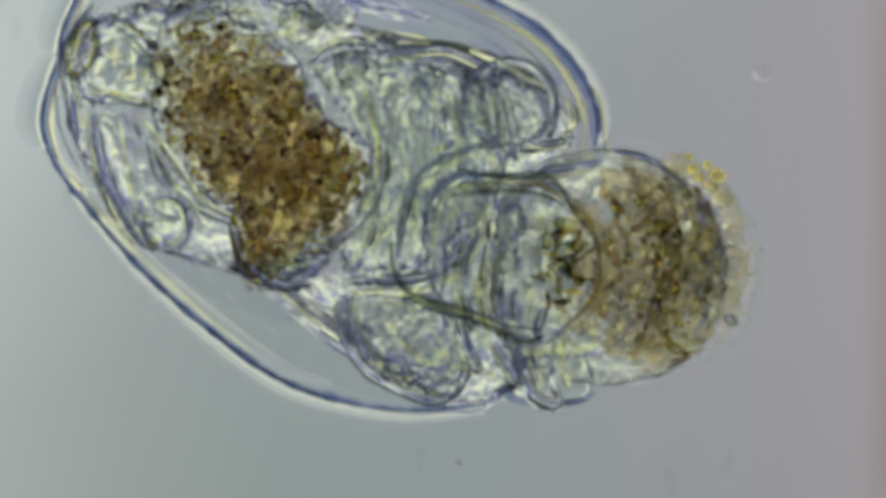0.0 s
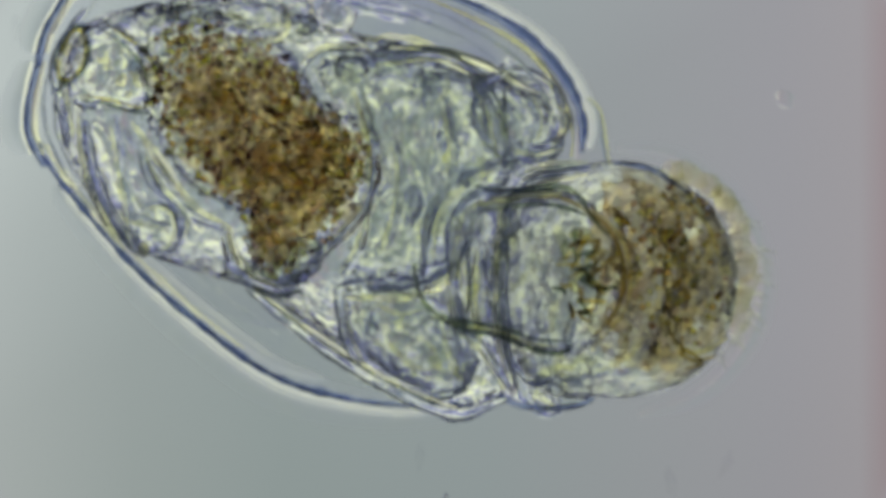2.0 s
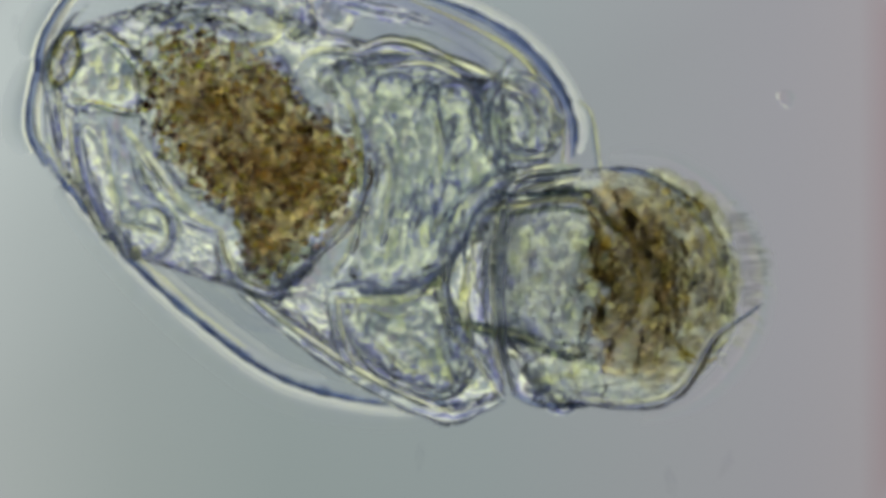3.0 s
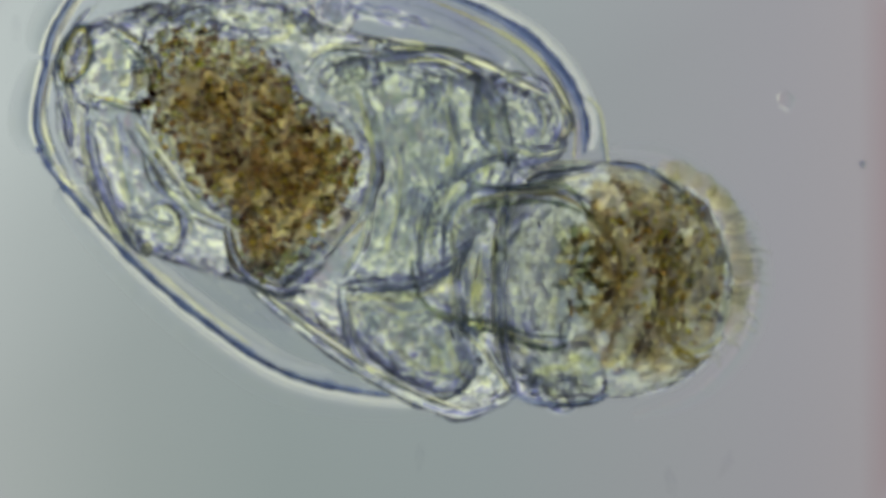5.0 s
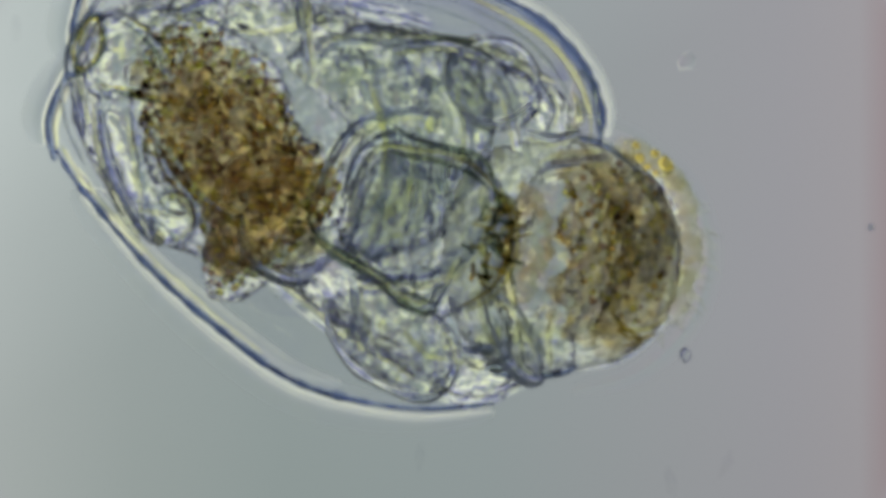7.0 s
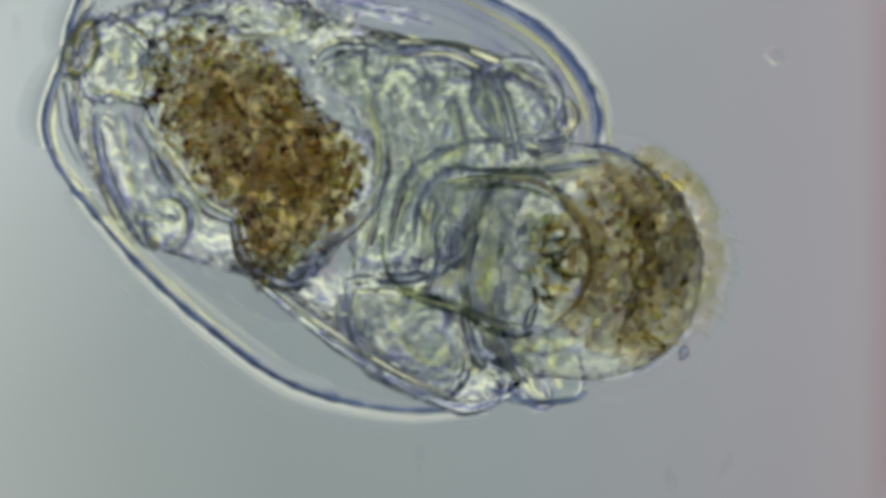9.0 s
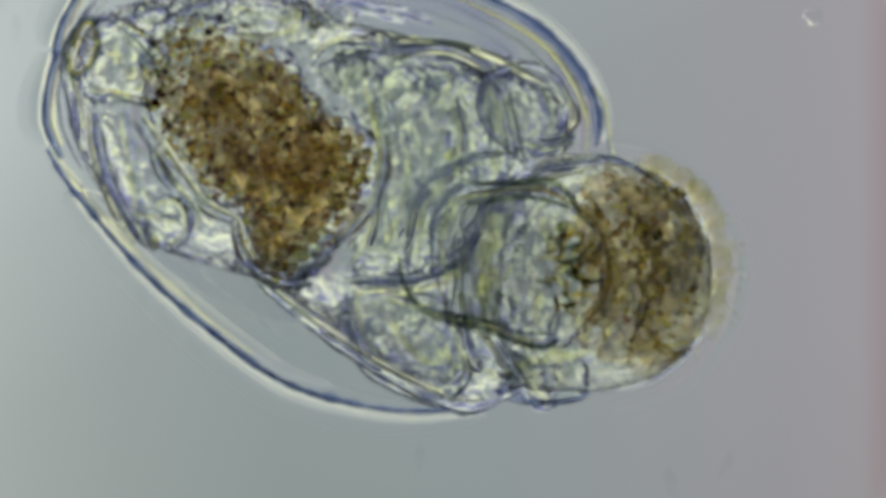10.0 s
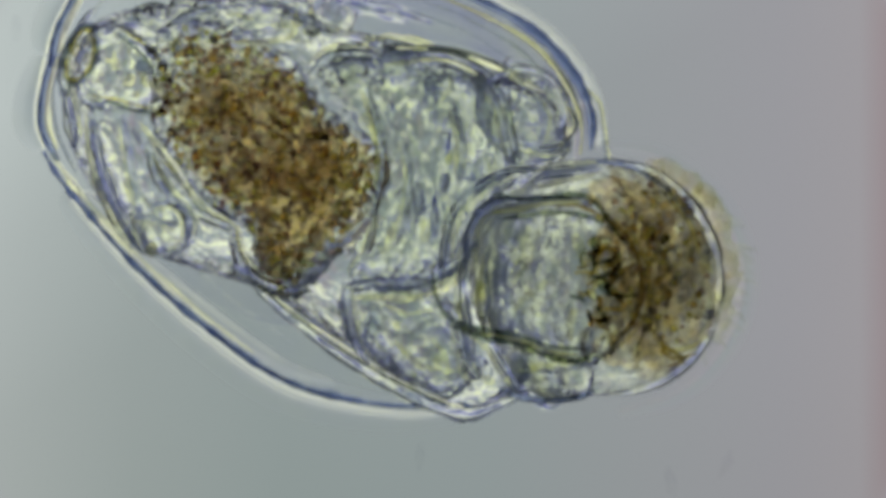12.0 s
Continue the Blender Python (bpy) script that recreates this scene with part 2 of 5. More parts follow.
BRISTLE = clear("stiff_cilium", 1.08, (0.56, 0.57, 0.60), (0.72, 0.72, 0.70), 200, 0.0002, rough=0.3)
DUST = clear("dust", 1.12, (0.60, 0.62, 0.66), (0.74, 0.74, 0.78), 300, 0.0008)


# ---- shapes ----
def spline(points, count, closed):
    """A smooth line through a few guide points."""
    p = [np.array(q, float) for q in points]
    n = len(p)
    res = []
    spans = n if closed else n - 1
    for k in range(count):
        u = k * spans / (count if closed else count - 1)
        i = min(int(u), spans - 1)
        f = u - i
        if closed:
            a, b, c, d = (p[(i + j) % n] for j in (-1, 0, 1, 2))
        else:
            a, b, c, d = p[max(i - 1, 0)], p[i], p[i + 1], p[min(i + 2, n - 1)]
        res.append(0.5 * (2 * b + (c - a) * f + (2 * a - 5 * b + 4 * c - d) * f * f + (3 * b - a - 3 * c + d) * f ** 3))
    return res


def pillow(outline, top, bottom, z=0.0, around=96, rings=12, rough=0.0, grain=60.0, full=0.5, seed=0, hub=None):
    """A closed, swollen body over a smooth outline: rounded rim, domed above and below the hub."""
    ring = spline(outline, around, True)
    mid = sum(ring) / around if hub is None else np.array(hub, float)
    verts, faces = [], []
    steps = [math.pi / 2 - math.pi * k / (2 * rings) for k in range(2 * rings + 1)]
    for a in steps[1:-1]:
        s, h = math.cos(a) ** full if full != 1 else math.cos(a), math.sin(a)
        for q in ring:
            v = mid + (q - mid) * s
            verts.append([v[0], v[1], z + (top if h > 0 else bottom) * h])
    rows = len(steps) - 2
    for r in range(rows - 1):
        for k in range(around):
            j = (k + 1) % around
            faces.append((r * around + k, (r + 1) * around + k, (r + 1) * around + j, r * around + j))
    verts += [[mid[0], mid[1], z + top], [mid[0], mid[1], z - bottom]]
    for k in range(around):
        j = (k + 1) % around
        faces += [(len(verts) - 2, k, j), (len(verts) - 1, (rows - 1) * around + j, (rows - 1) * around + k)]
    if rough:
        for v in verts:
            w = noise.noise_vector(Vector((v[0] / grain + seed, v[1] / grain, v[2] / grain)))
            w2 = noise.noise_vector(Vector((v[0] / grain * 2.7 + seed, v[1] / grain * 2.7, v[2] / grain * 2.7)))
            for k in range(3):
                v[k] += rough * (w[k] + 0.4 * w2[k])
    return verts, faces


def tube(points, radius, ends=0.35, count=28, sides=8, closed=False, flat=1.0, wave=0.0):
    """A rounded strand along a smooth line of guide points (x, y, z)."""
    line = [np.array((*q, 0.0)[:3], float) for q in spline([(*q, 0.0)[:3] for q in points], count, closed)]
    verts, faces = [], []
    n = len(line)
    for k, q in enumerate(line):
        nxt, prv = (line[(k + 1) % n], line[k - 1]) if closed else (line[min(k + 1, n - 1)], line[max(k - 1, 0)])
        d = nxt - prv
        d = d / (np.linalg.norm(d) + 1e-9)
        side = np.array((-d[1], d[0], 0.0))
        side = side / (np.linalg.norm(side) + 1e-9)
        up = np.cross(d, side)
        u = k / (n - 1)
        r = radius if closed else radius * (ends + (1 - ends) * math.sin(math.pi * min(max(u, 0), 1)) ** 0.6)
        r *= 1 + wave * noise.noise(Vector((q[0] / 23, q[1] / 23, 0.5)))
        for j in range(sides):
            a = 2 * math.pi * j / sides
            verts.append(q + side * (r * math.cos(a)) + up * (r * flat * math.sin(a)))
    for k in range(n if closed else n - 1):
        for j in range(sides):
            i, o = (j + 1) % sides, ((k + 1) % n) * sides
            faces.append((k * sides + j, k * sides + i, o + i, o + j))
    if not closed:
        faces += [tuple(range(sides))[::-1], tuple(range((n - 1) * sides, n * sides))]
    return verts, faces


def ridge(points, width, height, steep=0.3, count=34, wave=0.3, flip=False, ends=0.2):
    """A membrane fold along a smooth line, steep on one side and gentle on the other."""
    line = [np.array((*q, 0.0)[:3], float) for q in spline([(*q, 0.0)[:3] for q in points], count, False)]
    prof = [(-0.5, 0.0)]
    for k in range(1, 12):
        u = k / 12
        h = math.sin(math.pi / 2 * u / steep) ** 2 if u < steep else math.cos(math.pi / 2 * (u - steep) / (1 - steep)) ** 2
        prof.append((u - 0.5, h))
    prof.append((0.5, 0.0))
    verts, faces = [], []
    n, m = len(line), len(prof)
    for k, q in enumerate(line):
        d = line[min(k + 1, n - 1)] - line[max(k - 1, 0)]
        side = np.array((-d[1], d[0], 0.0))
        side = side / (np.linalg.norm(side) + 1e-9) * (-1 if flip else 1)
        f = (ends + (1 - ends) * math.sin(math.pi * k / (n - 1)) ** 0.6) * (1 + wave * noise.noise(Vector((q[0] / 31, q[1] / 31, 2.5))))
        g = min(1.45, max(0.12, 1 + 2.2 * wave * noise.noise(Vector((q[0] / 43, q[1] / 43, 7.5)))))
        for a, h in prof:
            verts.append(q + side * (width * a * f) + np.array((0, 0, height * h * f * g + 0.5)))
    for k in range(n - 1):
        for j in range(m - 1):
            f = (k * m + j, k * m + j + 1, (k + 1) * m + j + 1, (k + 1) * m + j)
            faces.append(f[::-1] if flip else f)
    return verts, faces


def ball(x, y, z, rx, ry=None, rz=None, turn=0.0, rough=0.0, level=2, seed=0):
    """A rounded drop or cell."""
    bm = bmesh.new()
    bmesh.ops.create_icosphere(bm, subdivisions=level, radius=1.0)
    c, s = math.cos(radians(turn)), math.sin(radians(turn))
    verts = []
    for v in bm.verts:
        k = 1 + rough * noise.noise(v.co * 1.7 + Vector((seed, 0, 0)))
        a, b = v.co.x * rx * k, v.co.y * (ry or rx) * k
        verts.append((x + a * c - b * s, y + a * s + b * c, z + v.co.z * (rz or rx) * k))
    faces = [tuple(v.index for v in f.verts) for f in bm.faces]
    bm.free()
    return verts, faces


def joined(pieces):
    verts, faces = [], []
    for v, f in pieces:
        o = len(verts)
        verts += [tuple(q) for q in v]
        faces += [tuple(i + o for i in g) for g in f]
    return verts, faces


PIVOT = {}


def part(name, shape, material, parent, pivot, label="", kind=""):
    """One mesh under a thing or a part, its origin at the pivot (in divisions)."""
    verts, faces = shape
    me = bpy.data.meshes.new(name)
    base = at(*pivot)
    me.from_pydata([tuple(at(*v) - base) for v in verts], [], [tuple(f) for f in faces])
    me.validate()
    bm = bmesh.new()
    bm.from_mesh(me)
    if not any(e.is_boundary for e in bm.edges):
        bmesh.ops.recalc_face_normals(bm, faces=bm.faces[:])
    bm.to_mesh(me)
    bm.free()
    me.polygons.foreach_set("use_smooth", [True] * len(me.polygons))
    me.materials.append(material)
    ob = new(name, me)
    PIVOT[ob] = Vector(base)
    if parent is not None:
        ob.parent = parent
        ob.location = base - PIVOT[parent]
    else:
        ob.location = base
    return tagged(ob, label, kind=kind)


# ---- structure: the glass slide and the lamp's field below it ----
SLIDE_TOP = -262


def slide():
    bm = bmesh.new()
    bmesh.ops.create_grid(bm, x_segments=8, y_segments=6, size=1.0)
    for v in bm.verts:
        v.co = Vector((v.co.x * 3.0, v.co.y * 2.0, 0))
    me = bpy.data.meshes.new("ground")
    bm.to_mesh(me)
    bm.free()
    me.materials.append(GLASS)
    ob = new("ground", me)
    ob.location = (0, 0, SLIDE_TOP * D)
    tagged(ob, "clear glass microscope slide under a film of water", "microscope slide", kind="structure")


slide()


def condenser():
    bm = bmesh.new()
    bmesh.ops.create_circle(bm, cap_ends=True, segments=96, radius=2.0)
    me = bpy.data.meshes.new("backdrop")
    bm.to_mesh(me)
    bm.free()
    me.materials.append(LAMP)
    ob = new("backdrop", me)
    ob.location = (0, 0, LAMP_Z)
    tagged(ob, "grey light field of the condenser lamp with an added coloured outer ring", "light field", kind="structure")


condenser()

# ---- the rotifer ----
rotifer = new("rotifer")
PIVOT[rotifer] = at(600, 350, SLIDE_TOP)
rotifer.location = PIVOT[rotifer]
tagged(rotifer, "transparent rotifer with a brown granular stomach lying on glass", "rotifer")


SCALLOP = {}


def build_shell():
    lorica = part("lorica", pillow([(58, 205), (78, 105), (150, -10), (320, -95), (560, -80), (780, -15), (900, 45), (985, 125), (1030, 205), (1015, 275),
                                    (935, 325), (893, 420), (882, 560), (905, 685), (830, 705), (700, 655), (560, 592), (450, 572), (330, 522), (230, 445), (120, 320)],
                                   250, 255, 0, 160, 16, 3.0, 150), SHELL, rotifer, (540, 320, 0), "clear arched shell with a dark bluish rim")
    for pts, r, m, label in (([(760, -20, 20), (860, 18, 20), (946, 72, 20), (1008, 146, 20), (1034, 212, 20), (1032, 270, 20)], 8, EDGE, "dark blue shell edge"),
                             ([(758, -24, 40), (862, 14, 40), (949, 69, 40), (1012, 144, 40), (1038, 212, 40), (1035, 268, 40)], 6.5, RIM, "dark blue shell edge"),
                             ([(745, -10, 60), (850, 36, 60), (936, 88, 60), (992, 158, 60), (1016, 225, 60), (1014, 280, 60)], 5, GOLD, "pale yellow colour fringe of the shell edge"),
                             ([(180, -5, 60), (128, 70, 60), (108, 150, 60), (108, 230, 60), (140, 310, 60)], 5, FIBRE, "inner shell fold")):
        part("shell_edge", tube(pts, r, 0.3, 60, wave=0.7), m, lorica, (540, 320, 0), label)
    upper = [(142, -30), (114, 3), (86, 52), (74, 92), (72, 118)]
    lower = [(76, 102), (66, 140), (58, 184), (57, 222), (64, 246), (74, 268), (86, 290)]
    for name, line, hub in (("upper", upper, (118, 0, 30)), ("lower", lower, (70, 200, 30))):
        edge = part("shell_edge", tube([(x, y, 40) for x, y in line], 4.2, 0.25, 40, wave=0.7), RIM, lorica, hub, "scalloped dark blue hind edge of the shell")
        part("rim_film", tube([(x + 4, y, 20) for x, y in line], 8, 0.25, 40, wave=0.2), EDGE, edge, hub, "clear bluish rim film")
        # yellow colour fringe inside the dark edge, shaped as a tinted ridge
        part("rim_film", ridge([(x + 15, y + 1, 50) for x, y in line[:-1]], 14, 6, 0.5, 40, 0.2), GOLD, edge, hub, "pale yellow colour fringe of the rim")
        # optical halo outside the hind edge, added as wide ridges
        for wide in (16, 34, 70):
            part("rim_film", ridge([(x - 10 - wide * 0.1, y, 10 - wide) for x, y in line[:-1]], wide, 4, 0.5, 50, 0.0), HALO_THIN, edge, hub, "pale halo of light round the shell")
        SCALLOP[name] = edge
    crest = [(740, -40, 10), (866, 4, 10), (957, 62, 10), (1022, 140, 10), (1050, 212, 10), (1046, 262, 10)]
    # ridges that stand in for the bright halo outside the crest
    for wide in (16, 34):
        part("shell_edge", ridge([(x, y, z - wide) for x, y, z in crest], wide, 4, 0.5, 60, 0.0), HALO, lorica, (540, 320, 0), "pale halo of light round the shell")
    # no real layer: a film that carries the violet fringe of the optics
    part("membrane", pillow([(540, 20), (650, -20), (770, 0), (880, 48), (950, 110), (975, 165), (930, 150), (850, 105), (760, 78), (640, 66)], 6, 6, 262, 80, 6, 2.0, 40), VIOLET_FRINGE, lorica, (540, 320, 0),
         "added film tinted with the violet colour fringe under the shell crest")
    for pts, r in (([(700, 0, 255), (800, 34, 255), (890, 84, 252), (950, 145, 245), (985, 210, 235)], 3.6), ([(640, 14, 258), (740, 38, 258), (825, 72, 255), (885, 112, 252)], 2.6),
                   ([(100, 120, 235), (88, 180, 235), (98, 245, 235), (130, 312, 235)], 3.2)):
        part("fold", tube(pts, r, 0.2, 50, wave=0.6), PALE_EDGE, lorica, (540, 320, 0), "faint inner fold of the shell")
    return lorica


def build_flap():
    flap = part("shell_flap", pillow([(128, 330), (160, 378), (235, 462), (350, 567), (482, 664), (600, 705), (720, 722), (860, 710), (850, 640), (650, 560), (430, 460), (290, 400), (190, 345)],
                                     120, 120, -60, 120, 10, 2.0, 80), FLAP, rotifer, (110, 290, -60), "thin clear lower flap of the shell")
    part("shell_edge", tube([(72, 258, -40), (96, 300, -40), (135, 350, -40), (235, 464, -40), (350, 568, -40), (482, 664, -40), (600, 704, -40), (720, 720, -40), (850, 712, -40)], 7, 0.3, 90, wave=0.8),
         EDGE, flap, (110, 290, -60), "dark blue shell edge")
    part("shell_edge", tube([(74, 262, -20), (97, 303, -20), (135, 352, -20), (234, 467, -20), (349, 571, -20), (481, 667, -20), (600, 707, -20), (720, 723, -20), (850, 714, -20)], 4.5, 0.3, 90, wave=0.8),
         RIM, flap, (110, 290, -60), "dark blue shell edge")
    # halo of light below the flap, three added ridges of growing width
    for wide in (16, 36, 90):
        part("shell_edge", ridge([(x, y, -50 - wide) for x, y in ((112, 330), (131, 362), (230, 478), (344, 584), (477, 681), (600, 722), (720, 738), (850, 728))], wide, 4, 0.5, 70, 0.0),
             HALO if wide < 20 else HALO_SOFT if wide < 50 else HALO_THIN, flap, (110, 290, -60), "pale halo of light round the shell")
    inner = [(150, 340), (245, 446), (360, 548), (488, 642), (580, 676)]
    gold = [(84, 256), (112, 300), (148, 348), (246, 458), (360, 560), (440, 622)]
    # yellow-green colour fringe of the rim, built as a ridge
    part("rim_film", ridge([(x, y, 0) for x, y in gold], 13, 7, 0.45, 90, 0.7), GOLD, flap, (110, 290, -60), "thin yellow-green line inside the shell rim")
    # bright halo on the inner side of the rim, shaped as a ridge
    part("rim_film", ridge([(x, y, -10) for x, y in inner], 30, 5, 0.5, 70, 0.1), HALO_SOFT, flap, (110, 290, -60), "bright halo of light inside the shell rim")
    rim = [(150, 362), (235, 455), (350, 556), (482, 648), (600, 690), (720, 706), (840, 698)]
    for k, (inset, r) in enumerate(((58, 2.6), (96, 2.2))):
        pts = [(x + inset * 0.55 + 9 * math.sin(1.7 * j + k), y - inset * 0.85 + 6 * math.cos(2.3 * j + k), 20 + 9 * k) for j, (x, y) in enumerate(rim[k % 2:4])]
        part("fold", tube(pts, r, 0.2, 60, wave=0.6), PALE_EDGE, flap, (110, 290, -60), "faint long fold of the shell flap")
    return flap


def build_body():
    body = part("body_wall", pillow([(104, 150), (142, 45), (260, 5), (430, -10), (600, 45), (720, 78), (850, 120), (950, 165), (1000, 250), (935, 330), (892, 420),
                                     (880, 520), (888, 610), (905, 690), (810, 722), (690, 668), (590, 600), (450, 508), (340, 474), (245, 436), (190, 380), (138, 306), (108, 230)],
                                    205, 215, -5, 160, 14, 5.0, 90, 0.85, 3), SKIN, rotifer, (560, 340, 0), "soft clear body wall inside the shell")
    return body


def build_stomach():
    outline = [(285, 75), (335, 45), (420, 68), (500, 112), (545, 185), (585, 212), (640, 248), (652, 310), (612, 375), (560, 440), (505, 488), (462, 482),
               (442, 430), (434, 382), (406, 364), (370, 342), (332, 310), (300, 262), (270, 180)]
    stomach = part("stomach", pillow([(x + (462 - x) * 0.09, y + (265 - y) * 0.09) for x, y in outline], 95, 95, 0, 170, 16, 8.0, 22, 0.85, 9, (505, 300)), FOOD_MARGIN, rotifer, (460, 270, 0), "brown stomach packed with food grains")
    part("food_mass", pillow([(x + (478 - x) * 0.26, y + (268 - y) * 0.24) for x, y in outline], 72, 72, 0, 150, 14, 10.0, 26, 0.85, 19, (505, 300)), FOOD, stomach, (460, 270, 0), "dense brown food mass")
    part("stomach_wall", pillow([(x + (x - 462) * 0.11, y + (y - 265) * 0.10) for x, y in outline], 112, 108, 0, 140, 12, 7.0, 30, 0.85, 14, (505, 300)), WALL, stomach, (460, 270, 0), "pale greenish stomach wall")
    rnd = random.Random(17)
    for k in range(18):
        u, w = rnd.gauss(0, 1), rnd.gauss(0, 1)
        x, y = (535 + 40 * u, 330 + 55 * w) if k % 2 else (380 + 40 * u + 20 * w, 190 + 52 * w)
        part("food_clump", ball(x, y, rnd.uniform(-30, 30), rnd.uniform(16, 34), rnd.uniform(14, 28), 16, rnd.uniform(0, 180), 0.8, 3, k), CLUMP, stomach, (460, 270, 0))
    rnd = random.Random(5)
    ring = spline(outline, 120, True)
    mid = np.array((500.0, 290.0))
    pieces, flecks = [], []
    bm = bmesh.new()
    bmesh.ops.create_icosphere(bm, subdivisions=1, radius=1.0)
    bv = [v.co.copy() for v in bm.verts]
    bf = [tuple(v.index for v in f.verts) for f in bm.faces]
    bm.free()
    def within(x, y):
        """Whether a place lies inside the stomach's outline."""
        odd = False
        for p, q in zip(ring, ring[1:] + ring[:1]):
            if (p[1] > y) != (q[1] > y) and x < p[0] + (y - p[1]) / (q[1] - p[1]) * (q[0] - p[0]):
                odd = not odd
        return odd

    count = singles = 0
    first = part("food_grain", ball(460, 270, 0, 6, level=1), SINGLE_GRAIN, stomach, (460, 270, 0))
    while count < 1250:
        x, y = rnd.uniform(250, 670), rnd.uniform(35, 500)
        crowd = 0.5 + 0.5 * math.sin(x / 19 + 1.4 * math.sin(y / 33)) * math.sin(y / 23 + 1.2 * math.sin(x / 41))
        if not within(x + rnd.gauss(0, 7), y + rnd.gauss(0, 7)) or rnd.random() > 0.3 + 0.7 * crowd:
            continue
        count += 1
        z = rnd.uniform(216, 240) if count % 8 < 5 else rnd.uniform(30, 90)
        r = rnd.choice((4.0, 4.8, 5.6, 6.4, 7.4))
        sx = rnd.uniform(0.8, 1.25)
        if count % 8 < 5 and count % 5 != 3 and singles < 290:
            singles += 1
            grain = first if singles == 1 else new("food_grain", first.data)
            grain.parent, grain.location, grain.scale = stomach, at(x, y, z) - PIVOT[stomach], (r * sx / 6, r / sx / 6, r / 6)
            continue
        (flecks if count % 5 == 3 else pieces).append(([(x + v.x * r * sx, y + v.y * r / sx, z + v.z * r) for v in bv], bf))
    part("food_grains", joined(pieces), GRAIN, stomach, (460, 270, 0), "tiny amber and brown food grains", "stuff")
    part("food_grains", joined(flecks), FLECK, stomach, (460, 270, 0), "tiny dark brown food grains", "stuff")
    base = part("oil_drop", ball(460, 270, 0, 10, rough=0.25, level=2), DROP, stomach, (460, 270, 0))
    for k in range(30):
        q = ring[rnd.randrange(120)]
        s = rnd.random() ** 0.4
        x, y = mid + (q - mid) * s * 1.02
        ob = base if k == 0 else new("oil_drop", base.data)
        ob.parent = stomach
        ob.location = at(x, y, 100 * math.sqrt(max(0, 1 - s ** 4)) + 6) - PIVOT[stomach]
        ob.scale = [rnd.uniform(0.55, 1.25)] * 3
    return stomach


def vesicles(name, parent, pivot, boxes, count, radius, material, seed, label=""):
    """Many small clear drops inside an organ."""
    rnd = random.Random(seed)
    pieces = []
    for k in range(count):
        cx, cy, rx, ry, z = boxes[rnd.randrange(len(boxes))]
        a, s = rnd.uniform(0, 6.283), math.sqrt(rnd.random())
        r = radius * rnd.uniform(0.5, 1.5)
        pieces.append(ball(cx + rx * s * math.cos(a), cy + ry * s * math.sin(a), z + rnd.uniform(-20, 20), r, r * rnd.uniform(0.8, 1.4), r * 0.8,
                           rnd.uniform(0, 180), 0.2, 1, k))
    return part(name, joined(pieces), material, parent, pivot, label, "stuff")


def wrinkles(name, parent, pivot, region, count, lean, length, radius, materials, seed, label):
    """Fine folds of soft tissue: wavy strands within an oval region (x, y, rx, ry, z)."""
    rnd = random.Random(seed)
    cx, cy, rx, ry, z0 = region
    sets = [[] for _ in materials]
    for k in range(count):
        a, s = rnd.uniform(0, 6.283), math.sqrt(rnd.random()) * 0.78
        x, y, z = cx + rx * s * math.cos(a), cy + ry * s * math.sin(a), z0 * (1 - 0.6 * s * s) + rnd.uniform(-16, 16)
        b, n = radians(lean + rnd.gauss(0, 16)), length * rnd.uniform(0.5, 1.3) * (1.1 - 0.6 * s)
        ux, uy = math.cos(b), -math.sin(b)
        pts = [(x + ux * n * u + uy * n * w, y + uy * n * u - ux * n * w, z) for u, w in
               ((-0.5, 0), (-0.2, rnd.uniform(-0.13, 0.13)), (0.15, rnd.uniform(-0.13, 0.13)), (0.5, rnd.uniform(-0.1, 0.1)))]
        r = radius * rnd.uniform(0.6, 1.5)
        sets[k % len(materials)].append(ridge(pts, r * 4.6, r * 1.9, 0.4, 14, 0.5, rnd.random() < 0.5, 0.1))
    for m, pieces in zip(materials, sets):
        part(name, joined(pieces), m, parent, pivot, label, "stuff")


